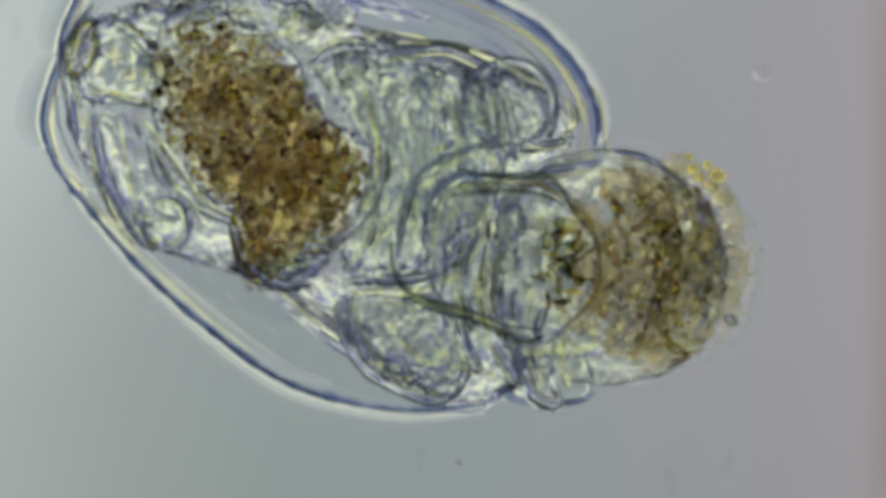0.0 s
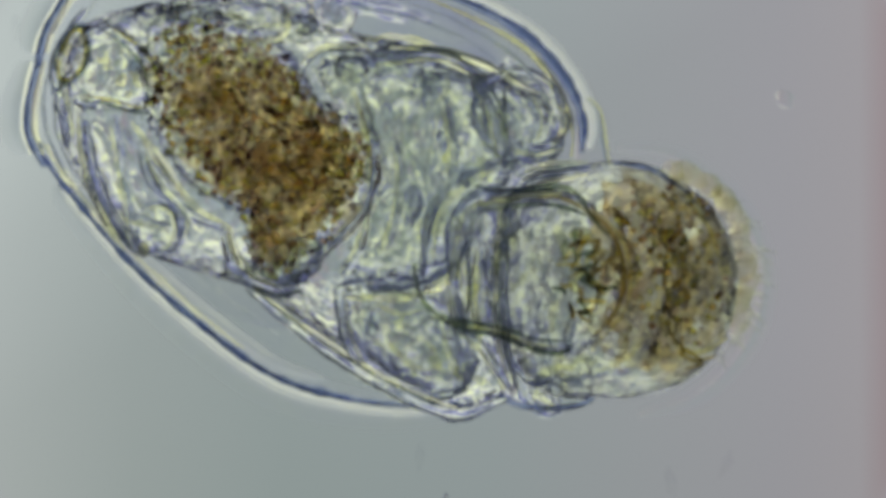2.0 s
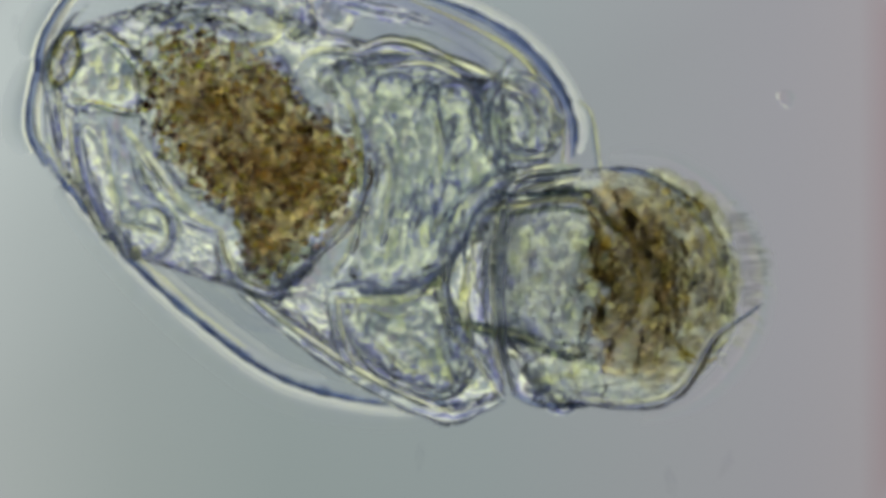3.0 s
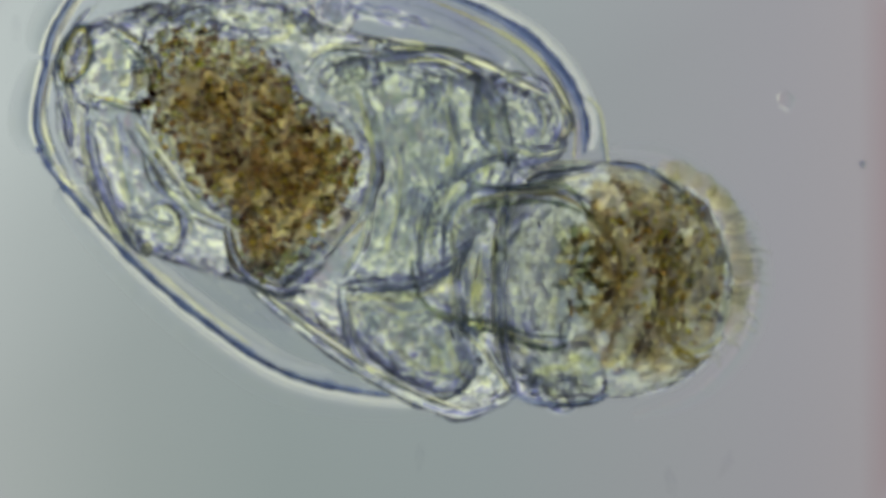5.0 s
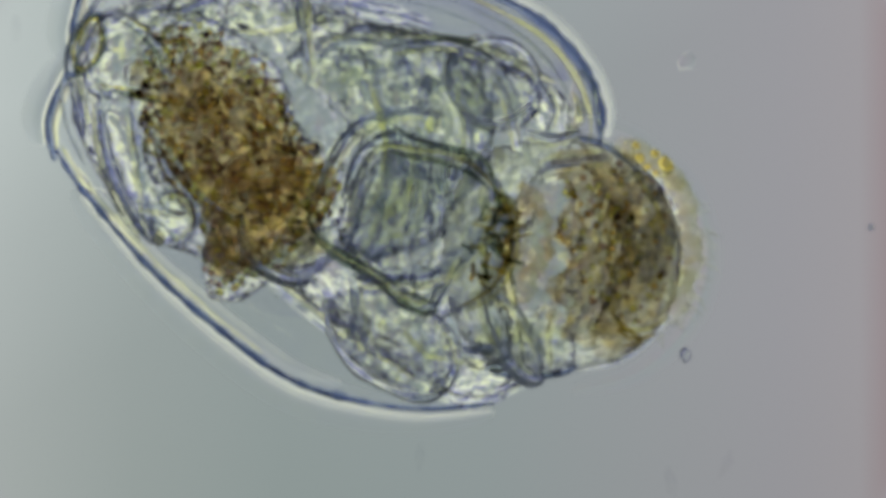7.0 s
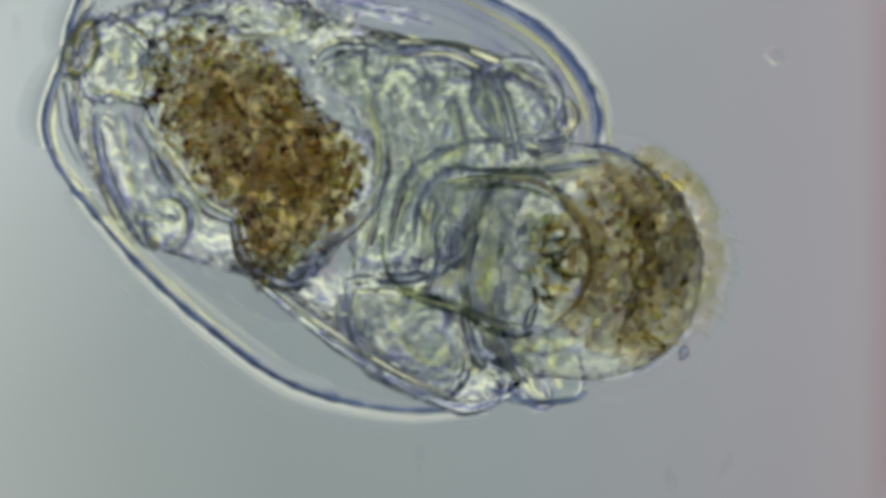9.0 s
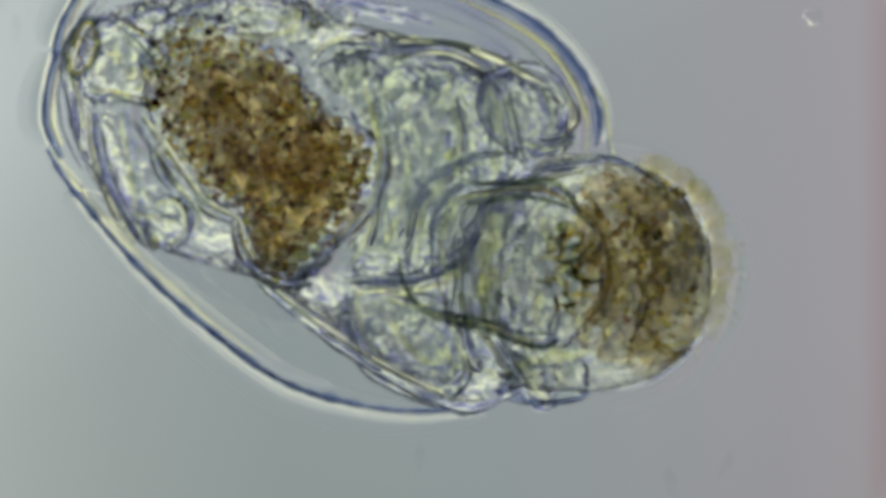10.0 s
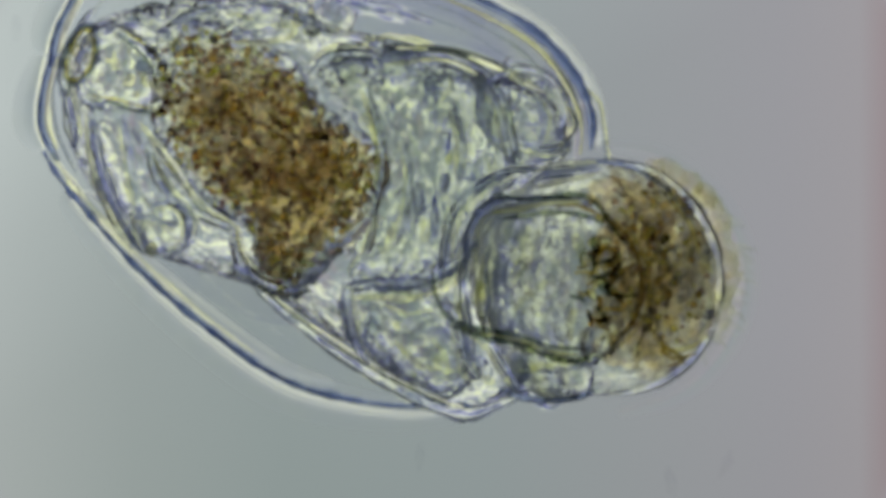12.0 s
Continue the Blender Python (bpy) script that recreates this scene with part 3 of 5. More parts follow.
def build_organs():
    o = {}
    o["ovary"] = part("yolk_gland", pillow([(560, 130), (640, 95), (740, 88), (840, 125), (895, 200), (905, 310), (850, 400), (775, 470), (690, 490),
                                            (620, 478), (640, 400), (665, 300), (625, 210)], 120, 110, -20, 110, 10, 8.0, 55, 0.85, 21),
                      OVARY, rotifer, (750, 290, -20), "pale grey-green folded yolk gland")
    o["upper_gland"] = part("gland", pillow([(800, 150), (830, 98), (900, 92), (955, 125), (975, 180), (955, 240), (900, 262), (830, 235)], 75, 70, 30, 70, 9, 4.0, 40, 0.85, 5),
                            GLAND, rotifer, (885, 175, 30), "round pale gland cell near the neck")
    o["lower_gland"] = part("gland", pillow([(606, 520), (660, 505), (740, 500), (795, 535), (835, 605), (828, 675), (785, 700), (720, 680), (655, 640), (615, 580)],
                                            85, 80, 10, 80, 9, 6.0, 45, 0.85, 8), GLAND, rotifer, (715, 595, 10), "pale lobed gland with fine drops")
    o["sac"] = part("intestine", pillow([(395, 470), (440, 505), (510, 515), (570, 470), (590, 420), (545, 410), (480, 440)], 70, 70, -30, 60, 8, 3.0, 40, 0.85, 4),
                    GLAND, rotifer, (490, 470, -30), "clear rounded intestine below the stomach")
    o["bladder"] = part("bladder", pillow([(165, 215), (200, 240), (250, 330), (325, 395), (315, 435), (265, 435), (215, 390), (170, 300)], 80, 80, 10, 60, 8, 2.5, 40, 0.85, 6),
                        CLEAR, rotifer, (235, 330, 10), "clear water bladder with thin folded wall")
    o["foot"] = part("foot_gland", pillow([(118, 130), (140, 60), (200, 40), (255, 80), (285, 120), (265, 185), (200, 190), (140, 182)], 70, 65, 25, 60, 8, 5.0, 30, 0.85, 7),
                     SKIN, rotifer, (190, 120, 25), "glassy foot gland with yellow-green edges")
    for x, y, rx, ry in ((455, 22, 55, 36), (595, 28, 36, 34), (530, 40, 34, 40), (345, 15, 48, 30), (620, 120, 30, 34), (270, 28, 34, 24)):
        o.setdefault("vesicle", []).append(part("vesicle", ball(x, y, 40, rx, ry, 30, 0, 0.12, 3, x), WALL, rotifer, (x, y, 40), "round clear vesicle under the shell"))
    ring = [(885 + 78 * math.cos(radians(a)), 175 + 72 * math.sin(radians(a)), 300) for a in range(-100, 270, 30)]
    part("gland_band", ridge([(862, 112, 295), (856, 170, 295), (866, 232, 295)], 26, 9, 0.5, 30, 0.4), WEB, o["upper_gland"], (885, 175, 30), "pale band across the gland")
    part("gland_edge", ridge(ring, 14, 9, 0.36, 60, 0.4, ends=0.6), FOLD, o["upper_gland"], (885, 175, 30), "dark rounded gland edge")
    lobe = [(606, 528, 120), (615, 585, 130), (655, 645, 130), (720, 684, 125), (785, 700, 120), (826, 672, 120), (834, 606, 120), (795, 540, 125)]
    part("gland_edge", ridge(lobe, 17, 9, 0.36, 60, 0.6, True), FOLD, o["lower_gland"], (715, 595, 10), "dark rounded gland edge")
    ring = [(792 + 34 * math.cos(radians(a)), 634 + 31 * math.sin(radians(a)), 300) for a in range(-60, 220, 28)]
    lobe_cell = part("gland_lobe", ball(792, 634, 200, 34, 31, 18, 0, 0.15, 3, 4), CLEAR, o["lower_gland"], (715, 595, 10), "small round lobe of the gland")
    part("cell_edge", ridge(ring, 11, 7, 0.36, 40, 0.5), FOLD, lobe_cell, (715, 595, 10), "dark rounded lobe edge")
    loop = [(122, 78), (138, 54), (156, 50), (166, 70), (167, 100), (156, 126), (134, 146), (114, 142), (110, 108)]
    part("foot_loop", tube([(x, y, 320) for x, y in loop], 2.6, count=70, closed=True, wave=0.9), HANDLE, o["foot"], (190, 120, 25), "dark green line of the foot loop")
    part("foot_loop", tube([(140 + (x - 140) * 0.84, 98 + (y - 98) * 0.88, 324) for x, y in loop], 3.2, count=70, closed=True, wave=0.9), YELLOW, o["foot"], (190, 120, 25), "bright yellow-green foot loop")
    part("foot_loop", tube([(140 + (x - 140) * 1.16, 98 + (y - 98) * 1.12, 316) for x, y in loop], 2.2, count=70, closed=True, wave=0.9), INK, o["foot"], (190, 120, 25), "thin blue outer line of the foot loop")
    for x, y in ((128, 88), (148, 74), (150, 104), (132, 122)):
        part("foot_drop", ball(x, y, 300, 9, 12, 6, 20, 0.3, 2, x), YOLK, o["foot"], (190, 120, 25), "small bright drop in the foot loop")
    for pts, r, m in (([(200, 46, 205), (240, 72, 205), (275, 106, 205), (288, 148, 200)], 4, GOLD), ([(192, 54, 200), (230, 82, 200), (262, 118, 200), (272, 160, 195)], 4, EDGE),
                      ([(150, 168, 205), (200, 176, 205), (236, 186, 205), (270, 192, 200)], 3.5, GOLD), ([(150, 176, 200), (200, 184, 200), (236, 195, 200), (272, 200, 195)], 4, EDGE)):
        part("ligament", tube([(x, y, z + 115) for x, y, z in pts], r * 0.75, wave=0.6), HANDLE if m is EDGE else YELLOW, o["foot"], (190, 120, 25), "thin foot ligament")
    vesicles("gland_drops", o["foot"], (190, 120, 25), [(215, 115, 45, 55, 70)], 10, 9, YOLK, 5, "bright yellow-green drops")
    soft = (FOLD, WEB, FOLD, STRAW)
    wrinkles("folds", o["ovary"], (750, 290, -20), (770, 210, 120, 105, 120), 15, 75, 70, 3.6, soft, 31, "fine folds of the yolk gland")
    wrinkles("folds", o["ovary"], (750, 290, -20), (735, 370, 85, 105, 120), 11, 68, 85, 3.6, soft, 32, "fine folds of the yolk gland")
    wrinkles("folds", o["lower_gland"], (715, 595, 10), (715, 600, 100, 85, 95), 13, 120, 45, 3.4, soft, 33, "fine folds of the gland")
    wrinkles("folds", o["upper_gland"], (885, 175, 30), (885, 175, 75, 70, 100), 7, 70, 50, 3.4, soft, 34, "fine folds of the gland")
    wrinkles("folds", o["foot"], (190, 120, 25), (222, 118, 40, 58, 230), 7, 80, 40, 2.8, (GOLD, WEB, FOLD), 35, "yellow-green folds of the foot")
    wrinkles("folds", o["bladder"], (235, 330, 10), (240, 330, 60, 105, 95), 3, -55, 80, 3.4, soft, 36, "fine folds of the bladder")
    wrinkles("folds", o["sac"], (490, 470, -30), (490, 470, 80, 40, 60), 5, 30, 50, 3.4, soft, 37, "fine folds of the intestine")
    drop = part("vesicle", ball(284, 402, 215, 40, 46, 16, 20, 0.06, 3, 3), CLEAR, o["bladder"], (235, 330, 10), "round clear vesicle beside the bead")
    part("vesicle_edge", ridge([(284 + 40 * math.cos(radians(a)), 402 + 46 * math.sin(radians(a)), 250) for a in range(-140, 140, 20)], 12, 7, 0.4, 50, 0.3), FOLD, drop, (235, 330, 10), "thin dark edge of the vesicle")
    part("vesicle_edge", ridge([(284 + 33 * math.cos(radians(a)), 402 + 39 * math.sin(radians(a)), 252) for a in range(-120, 120, 20)], 8, 5, 0.45, 50, 0.3), STRAW, drop, (235, 330, 10), "pale inner edge of the vesicle")
    part("bead", ball(262, 438, 250, 11, 14, 12), GOLD, o["bladder"], (235, 330, 10), "bright pale yellow bead")
    return o


def build_strands(o):
    """Muscle bands and cuticle edges in the trunk."""
    s = []
    for pts, r, m, label in (
            ([(160, 14, 80), (120, 70, 80), (104, 125, 80), (110, 160, 80), (122, 215, 70), (128, 260, 60)], 5, INK, "dark blue foot edge"),
            ([(158, 178, 70), (165, 270, 70), (200, 370, 70), (250, 448, 60)], 6, INK, "long dark retractor muscle"),
            ([(210, 200, 70), (228, 300, 80), (240, 380, 80), (252, 446, 60)], 5, INK, "long dark retractor muscle"),
            ([(225, 225, 80), (280, 300, 90), (335, 370, 90), (400, 405, 80)], 5, INK, "dark blue body wall fold"),
            ([(240, 215, 90), (300, 295, 95), (350, 362, 95), (408, 395, 90)], 5, GOLD, "pale body wall fold"),
            ([(398, 395, 90), (410, 450, 90), (440, 490, 90), (490, 514, 90), (540, 508, 80)], 5, INK, "dark blue body wall fold"),
            ([(410, 395, 95), (424, 446, 95), (452, 482, 95), (496, 502, 95)], 5, GOLD, "pale body wall fold"),
            ([(448, 500, 90), (520, 558, 90), (600, 614, 90), (680, 662, 90), (760, 700, 80), (812, 718, 70)], 4, GOLD, "yellow-green edge of the body wall"),
            ([(440, 504, 70), (512, 566, 70), (592, 624, 70), (672, 674, 70), (752, 714, 70), (815, 730, 70), (870, 712, 70), (908, 696, 70)], 5, INK, "dark edge of the body wall"),
            ([(538, 132, 95), (560, 106, 100), (592, 94, 100), (640, 94, 100), (664, 104, 95)], 5, INK, "thin dark upper body edge"),
            ([(652, 106, 100), (700, 98, 105), (760, 92, 105), (804, 102, 105), (852, 128, 100)], 5, INK, "thin dark upper body edge"),
            ([(690, 84, 110), (770, 88, 115), (850, 110, 115), (905, 138, 110), (955, 165, 100)], 5, GOLD, "pale upper body edge"),
            ([(850, 138, 120), (880, 180, 125), (895, 240, 125), (905, 290, 110), (925, 312, 100)], 7, FIBRE, "clear muscle band"),
            ([(842, 145, 110), (868, 185, 115), (884, 245, 115), (896, 295, 100)], 4, INK, "dark edge of a muscle band"),
            ([(640, 150, 100), (656, 210, 110), (668, 260, 110), (666, 325, 110), (640, 385, 100), (570, 455, 80)], 5, INK, "thin stomach edge membrane"),
            ([(630, 160, 105), (646, 215, 110), (657, 265, 110), (655, 320, 110)], 4, GOLD, "pale stomach edge membrane"),
            ([(655, 380, 100), (640, 440, 100), (606, 492, 90)], 4, INK, "thin dark fold"),
            ([(600, 505, 95), (660, 502, 100), (730, 500, 100), (790, 470, 105), (832, 420, 105)], 8, INK, "dark blue fold between glands"),
            ([(600, 500, 95), (607, 560, 100), (622, 615, 95), (642, 644, 90)], 5, INK, "dark blue fold between glands"),
            ([(893, 340, 130), (884, 420, 140), (882, 520, 140), (888, 610, 130), (908, 690, 110)], 5, INK, "long dark fold across the throat"),
            ([(800, 560, 110), (812, 620, 120), (835, 665, 110)], 7, INK, "dark neck fold"),
            ([(908, 690, 130), (880, 645, 135), (850, 600, 135), (800, 565, 130)], 4, INK, "dark diagonal neck fold"),
            ([(820, 430, 120), (806, 500, 125), (822, 590, 120)], 5, INK, "dark neck fold"),
            ([(846, 440, 125), (838, 520, 130), (852, 605, 125)], 5, GOLD, "pale neck fold"),
            ([(925, 318, 120), (960, 305, 125), (1010, 300, 120), (1050, 294, 110)], 5, INK, "dark fold under the collar"),
            ([(930, 330, 125), (980, 318, 125), (1040, 305, 120)], 4, GOLD, "pale fold under the collar"),
            ([(400, 74, 110), (460, 76, 115), (508, 60, 115), (515, 20, 110)], 4, GOLD, "pale vesicle edge"),
            ([(300, 40, 105), (350, 20, 110), (420, 10, 110)], 4, INK, "thin body wall fold"),
            ([(700, 240, 130), (716, 300, 135), (706, 380, 130), (690, 430, 120)], 4, INK, "thin dark muscle edge"),
            ([(790, 180, 130), (806, 250, 135), (800, 320, 130)], 4, INK, "thin dark muscle edge"),
            ([(930, 170, 125), (950, 210, 130), (940, 250, 125)], 4, INK, "thin dark gland fold"),
            ([(985, 180, 120), (1000, 220, 120), (975, 262, 115)], 5, GOLD, "pale gland fold"),
            ([(905, 250, 125), (950, 262, 125), (1000, 250, 120)], 5, INK, "dark gland fold"),
            ([(660, 540, 120), (710, 560, 125), (760, 550, 120)], 4, INK, "thin gland fold"),
            ([(690, 600, 120), (730, 640, 125), (770, 650, 120)], 4, GOLD, "pale gland fold"),
            ([(750, 580, 120), (785, 620, 125), (790, 670, 120)], 4, INK, "thin gland fold"),
            ([(250, 250, 110), (275, 320, 115), (325, 380, 115), (325, 420, 110)], 4, INK, "thin bladder edge"),
            ([(220, 375, 110), (265, 385, 115), (310, 395, 110)], 4, INK, "thin bladder edge"),
            ([(710, 230, 110), (735, 300, 120), (725, 380, 120), (705, 450, 100)], 5, FIBRE, "clear muscle band"),
            ([(770, 240, 110), (760, 320, 120), (780, 390, 120)], 5, FIBRE, "clear muscle band"),
            ([(690, 260, 110), (660, 330, 120), (650, 410, 110)], 5, FIBRE, "clear muscle band")):
        lifted = [(x, y, z + 110 + 2.5 * (len(s) % 17)) for x, y, z in pts]
        if m is FIBRE:
            s.append(part("muscle_band", tube(lifted, r, wave=0.35), m, rotifer, lifted[len(lifted) // 2], label))
        elif m is GOLD:
            s.append(part("fold", ridge(lifted, r * 3.2, r * 1.7, 0.45, wave=0.6), m, rotifer, lifted[len(lifted) // 2], label))
        else:
            fold = part("fold", ridge(lifted, r * 4.0, r * 2.4, 0.36, wave=0.65, flip=len(s) % 2 == 0), FOLD, rotifer, lifted[len(lifted) // 2], label)
            beside = spline(lifted, 12, False)
            ways = [beside[min(k + 1, 11)] - beside[max(k - 1, 0)] for k in range(12)]
            off = r * 2.3 * (1 if len(s) % 3 else -1)
            shift = [(q[0] - w[1] / math.hypot(w[0], w[1]) * off, q[1] + w[0] / math.hypot(w[0], w[1]) * off, q[2] + 3) for q, w in zip(beside, ways)]
            # bright yellow-green fringe of the dark fold, added as a tinted ridge
            if "body wall" not in label:
                part("fold_line", ridge(shift[1:-1], r * 2.3, r * 1.25, 0.45, wave=0.8), GOLD if len(s) % 2 else STRAW, fold, lifted[len(lifted) // 2], "thin yellow-green colour fringe beside the fold")
            s.append(fold)
    wrinkles("folds", body, (560, 340, 0), (430, 45, 170, 30, 190), 11, 5, 55, 3.4, (FOLD, WEB, STRAW), 41, "fine folds of the body wall")
    wrinkles("folds", body, (560, 340, 0), (830, 420, 110, 200, 190), 14, 70, 80, 3.8, (FOLD, WEB, STRAW), 42, "fine folds of the body wall")
    wrinkles("folds", body, (560, 340, 0), (840, 640, 120, 55, 170), 13, -20, 50, 3.6, (FOLD, WEB, STRAW), 43, "fine folds of the body wall")
    for x, y, r in ((268, 172, 9), (285, 60, 9), (243, 116, 15), (156, 100, 15), (228, 34, 11), (330, 35, 10), (408, 362, 10)):
        s.append(part("dark_spot", ball(x, y, 110, r, r * 0.8, r * 0.6, 30, 0.5, 2, x), INK, rotifer, (x, y, 110), "small dark blue spot"))
    o["strands"] = s


def build_front():
    o = {}
    o["collar"] = part("collar", pillow([(1022, 290), (1026, 215), (1040, 168), (1054, 172), (1068, 200), (1076, 250), (1082, 290), (1050, 300)], 30, 30, 40, 50, 8, 1.5, 40),
                       FLAP, rotifer, (1045, 240, 40), "clear pointed collar flap of the shell")
    part("collar_edge", tube([(1044, 163, 60), (1066, 188, 60), (1076, 240, 60), (1083, 288, 60)], 3), STRAW, o["collar"], (1045, 240, 40), "thin yellowish collar edge")
    part("collar_edge", tube([(1040, 165, 75), (1062, 190, 75), (1071, 240, 75), (1078, 290, 75)], 3), INK, o["collar"], (1045, 240, 40), "thin dark collar edge")
    o["ventral_fold"] = part("ventral_fold", pillow([(905, 690), (920, 640), (980, 610), (1050, 630), (1060, 690), (1020, 714), (960, 712)], 60, 60, 40, 60, 8, 2.0, 40),
                             CLEAR, rotifer, (980, 670, 40), "clear rounded fold under the neck")
    part("fold_edge", tube([(895, 690, 60), (930, 708, 60), (985, 714, 60), (1040, 708, 60), (1066, 695, 60)], 6), EDGE, o["ventral_fold"], (980, 670, 40), "dark blue fold edge")
    hub = (980, 670, 300)
    o["claw"] = part("neck_claw", ridge([(926, 622, 300), (934, 664, 300), (950, 700, 300), (984, 722, 300), (1012, 716, 300)], 20, 13, 0.4, 40, 0.5), FOLD, o["ventral_fold"], hub, "dark hooked fold under the neck")
    part("claw_edge", ridge([(948, 620, 304), (956, 660, 304), (968, 694, 304), (994, 708, 304)], 15, 9, 0.45, 40, 0.5), STRAW, o["claw"], hub, "pale line of the hooked fold")
    part("claw_edge", ridge([(992, 590, 300), (986, 640, 300), (996, 690, 300), (1004, 722, 300)], 17, 10, 0.42, 40, 0.5), FOLD, o["claw"], hub, "dark crease of the hooked fold")
    part("claw_edge", ridge([(1010, 600, 304), (1006, 640, 304), (1018, 690, 304)], 15, 9, 0.45, 40, 0.5), GOLD, o["claw"], hub, "pale crease of the hooked fold")
    head = part("head", pillow([(1010, 300), (1075, 285), (1150, 295), (1225, 335), (1280, 400), (1305, 480), (1295, 570), (1245, 650), (1160, 695), (1060, 705),
                                (960, 690), (900, 600), (875, 480), (905, 370)], 190, 190, 5, 120, 12, 5.0, 60, 0.85, 13),
                HEADSKIN, rotifer, (1090, 490, 5), "rounded translucent head with brown tissue")
    o["head"] = head
    part("head_tissue", pillow([(1078, 345), (1110, 322), (1160, 335), (1200, 372), (1228, 420), (1240, 480), (1236, 550), (1204, 612), (1155, 645), (1105, 640),
                                (1112, 600), (1080, 555), (1118, 505), (1084, 450), (1108, 400)], 120, 120, 0, 130, 12, 17.0, 26, 0.85, 31), BROWN, head, (1090, 490, 5), "golden brown head tissue")
    part("head_tissue", pillow([(1110, 300), (1185, 312), (1240, 350), (1284, 408), (1304, 480), (1294, 568), (1246, 640), (1190, 668), (1150, 650),
                                (1160, 615), (1190, 550), (1195, 480), (1172, 400)], 90, 90, 10, 120, 10, 14.0, 26, 0.85, 37), OLIVE, head, (1090, 490, 5), "thin olive-grey head tissue")
    for x, y, rx, ry, m, label in ((1258, 478, 24, 108, OLIVE, "dark olive band behind the crown"), (1192, 500, 22, 92, AMBERY, "orange-brown band of the head")):
        band = [(x + rx * math.cos(radians(a)) - 0.0006 * (y + ry * math.sin(radians(a)) - 480) ** 2, y + ry * math.sin(radians(a))) for a in range(0, 360, 20)]
        part("tissue_band", pillow(band, 40, 40, 20, 80, 8, 9.0, 18, 0.85, x), m, head, (1090, 490, 5), label)
    rnd = random.Random(29)
    for k in range(11):
        x, y, r = rnd.uniform(1062, 1112), rnd.uniform(395, 620), rnd.uniform(8, 17)
        part("pigment_cell", ball(x, y, rnd.uniform(-20, 40), r, r * rnd.uniform(0.6, 1.0), r * 0.7, rnd.uniform(0, 180), 0.7, 2, k), DUSKY, head, (1090, 490, 5))
    rnd = random.Random(61)
    for gx in range(4):
        for gy in range(6):
            x, y = 1095 + 52 * gx + rnd.uniform(-12, 12), 365 + 52 * gy + (26 if gx % 2 else 0) + rnd.uniform(-9, 9)
            if ((x - 1165) / 112) ** 2 + ((y - 490) / 165) ** 2 < 1 and x > 1135:
                part("pigment_cell", ball(x, y, 30 + rnd.uniform(-20, 20), rnd.uniform(20, 30), rnd.uniform(18, 28), 18, rnd.uniform(0, 90), 0.5, 2, gx * 9 + gy), SPOT, head, (1090, 490, 5))
    wrinkles("folds", head, (1090, 490, 5), (1190, 485, 125, 185, 190), 110, 80, 42, 2.8, (FOLD, WEB, GOLD, FOLD), 62, "fine brownish folds of the head")
    wrinkles("folds", head, (1090, 490, 5), (990, 660, 110, 50, 150), 10, 10, 50, 3.6, (FOLD, WEB, STRAW), 63, "fine folds of the neck")
    rnd = random.Random(23)
    for k in range(13):
        a = radians(-78 + 104 * k / 12)
        x, y = 1150 + 172 * math.cos(a) + rnd.uniform(-7, 7), 478 + 182 * math.sin(a) + rnd.uniform(-7, 7)
        part("crown_lobe", ball(x, y, rnd.uniform(-30, 30), rnd.uniform(20, 32), rnd.uniform(16, 22), 16, math.degrees(a) + 90 + rnd.uniform(-25, 25), 0.35, 3, k), CROWN, head, (1090, 490, 5))
    rim = [(1090, 262), (1190, 274), (1285, 338), (1340, 430), (1352, 520), (1318, 620), (1240, 700), (1130, 738)]
    # halo of light round the head, no real film
    for wide in (24, 60):
        part("head_film", ridge([(x, y, -60 - wide) for x, y in rim], wide, 4, 0.5, 60, 0.0), HALO_THIN, head, (1090, 490, 5), "pale halo of light round the head")
    o["head_edge"] = part("head_edge", ridge([(1100, 287, 120), (1190, 308, 125), (1255, 362, 125), (1297, 440, 125), (1305, 520, 125), (1280, 610, 125), (1215, 674, 125), (1130, 704, 120)], 17, 9, 0.4, 60, 0.6), FOLD, head,
         (1090, 490, 5), "thin dark edge of the head")
    for x, y, r in ((1282, 305, 15), (1262, 288, 9), (1250, 312, 8), (1236, 298, 10), (1246, 334, 8), (1228, 276, 8), (1266, 322, 7)):
        o.setdefault("beads", []).append(part("oil_drop", ball(x, y, 60, r, r * 0.85, r * 0.8, 20, 0.25, 2, x), AMBER, head, (x, y, 60), "bright amber oil drop"))
    line = [(1228, 350), (1240, 392), (1234, 436), (1254, 474), (1238, 510), (1246, 552), (1226, 590)]
    o["wavy_fold"] = part("head_fold", ridge([(x, y, 240) for x, y in line], 20, 12, 0.4, 60, 0.3), FOLD, head, (1240, 470, 240), "dark wavy fold behind the crown")
    part("fold_line", ridge([(x - 13, y, 244) for x, y in line], 12, 7, 0.45, 60, 0.3), GOLD, o["wavy_fold"], (1240, 470, 240), "pale line beside the fold")
    for pts, r, m in (([(1190, 600, 130), (1215, 622, 130), (1250, 618, 130), (1285, 596, 120)], 5, GOLD), ([(1195, 618, 130), (1225, 638, 130), (1265, 628, 120)], 4, JAW),
                      ([(1180, 580, 130), (1200, 610, 130), (1240, 640, 130), (1210, 652, 120)], 4, JAW), ([(1200, 340, 130), (1250, 400, 130), (1270, 460, 130)], 4, GOLD),
                      ([(1180, 330, 100), (1250, 390, 110), (1290, 470, 100), (1285, 560, 90)], 6, FIBRE),
                      ([(1085, 290, 90), (1150, 300, 100), (1220, 345, 90)], 5, EDGE)):
        part("head_fold", tube(pts, r, wave=0.3), m, head, (1090, 490, 5), "dark wavy fold of the head")
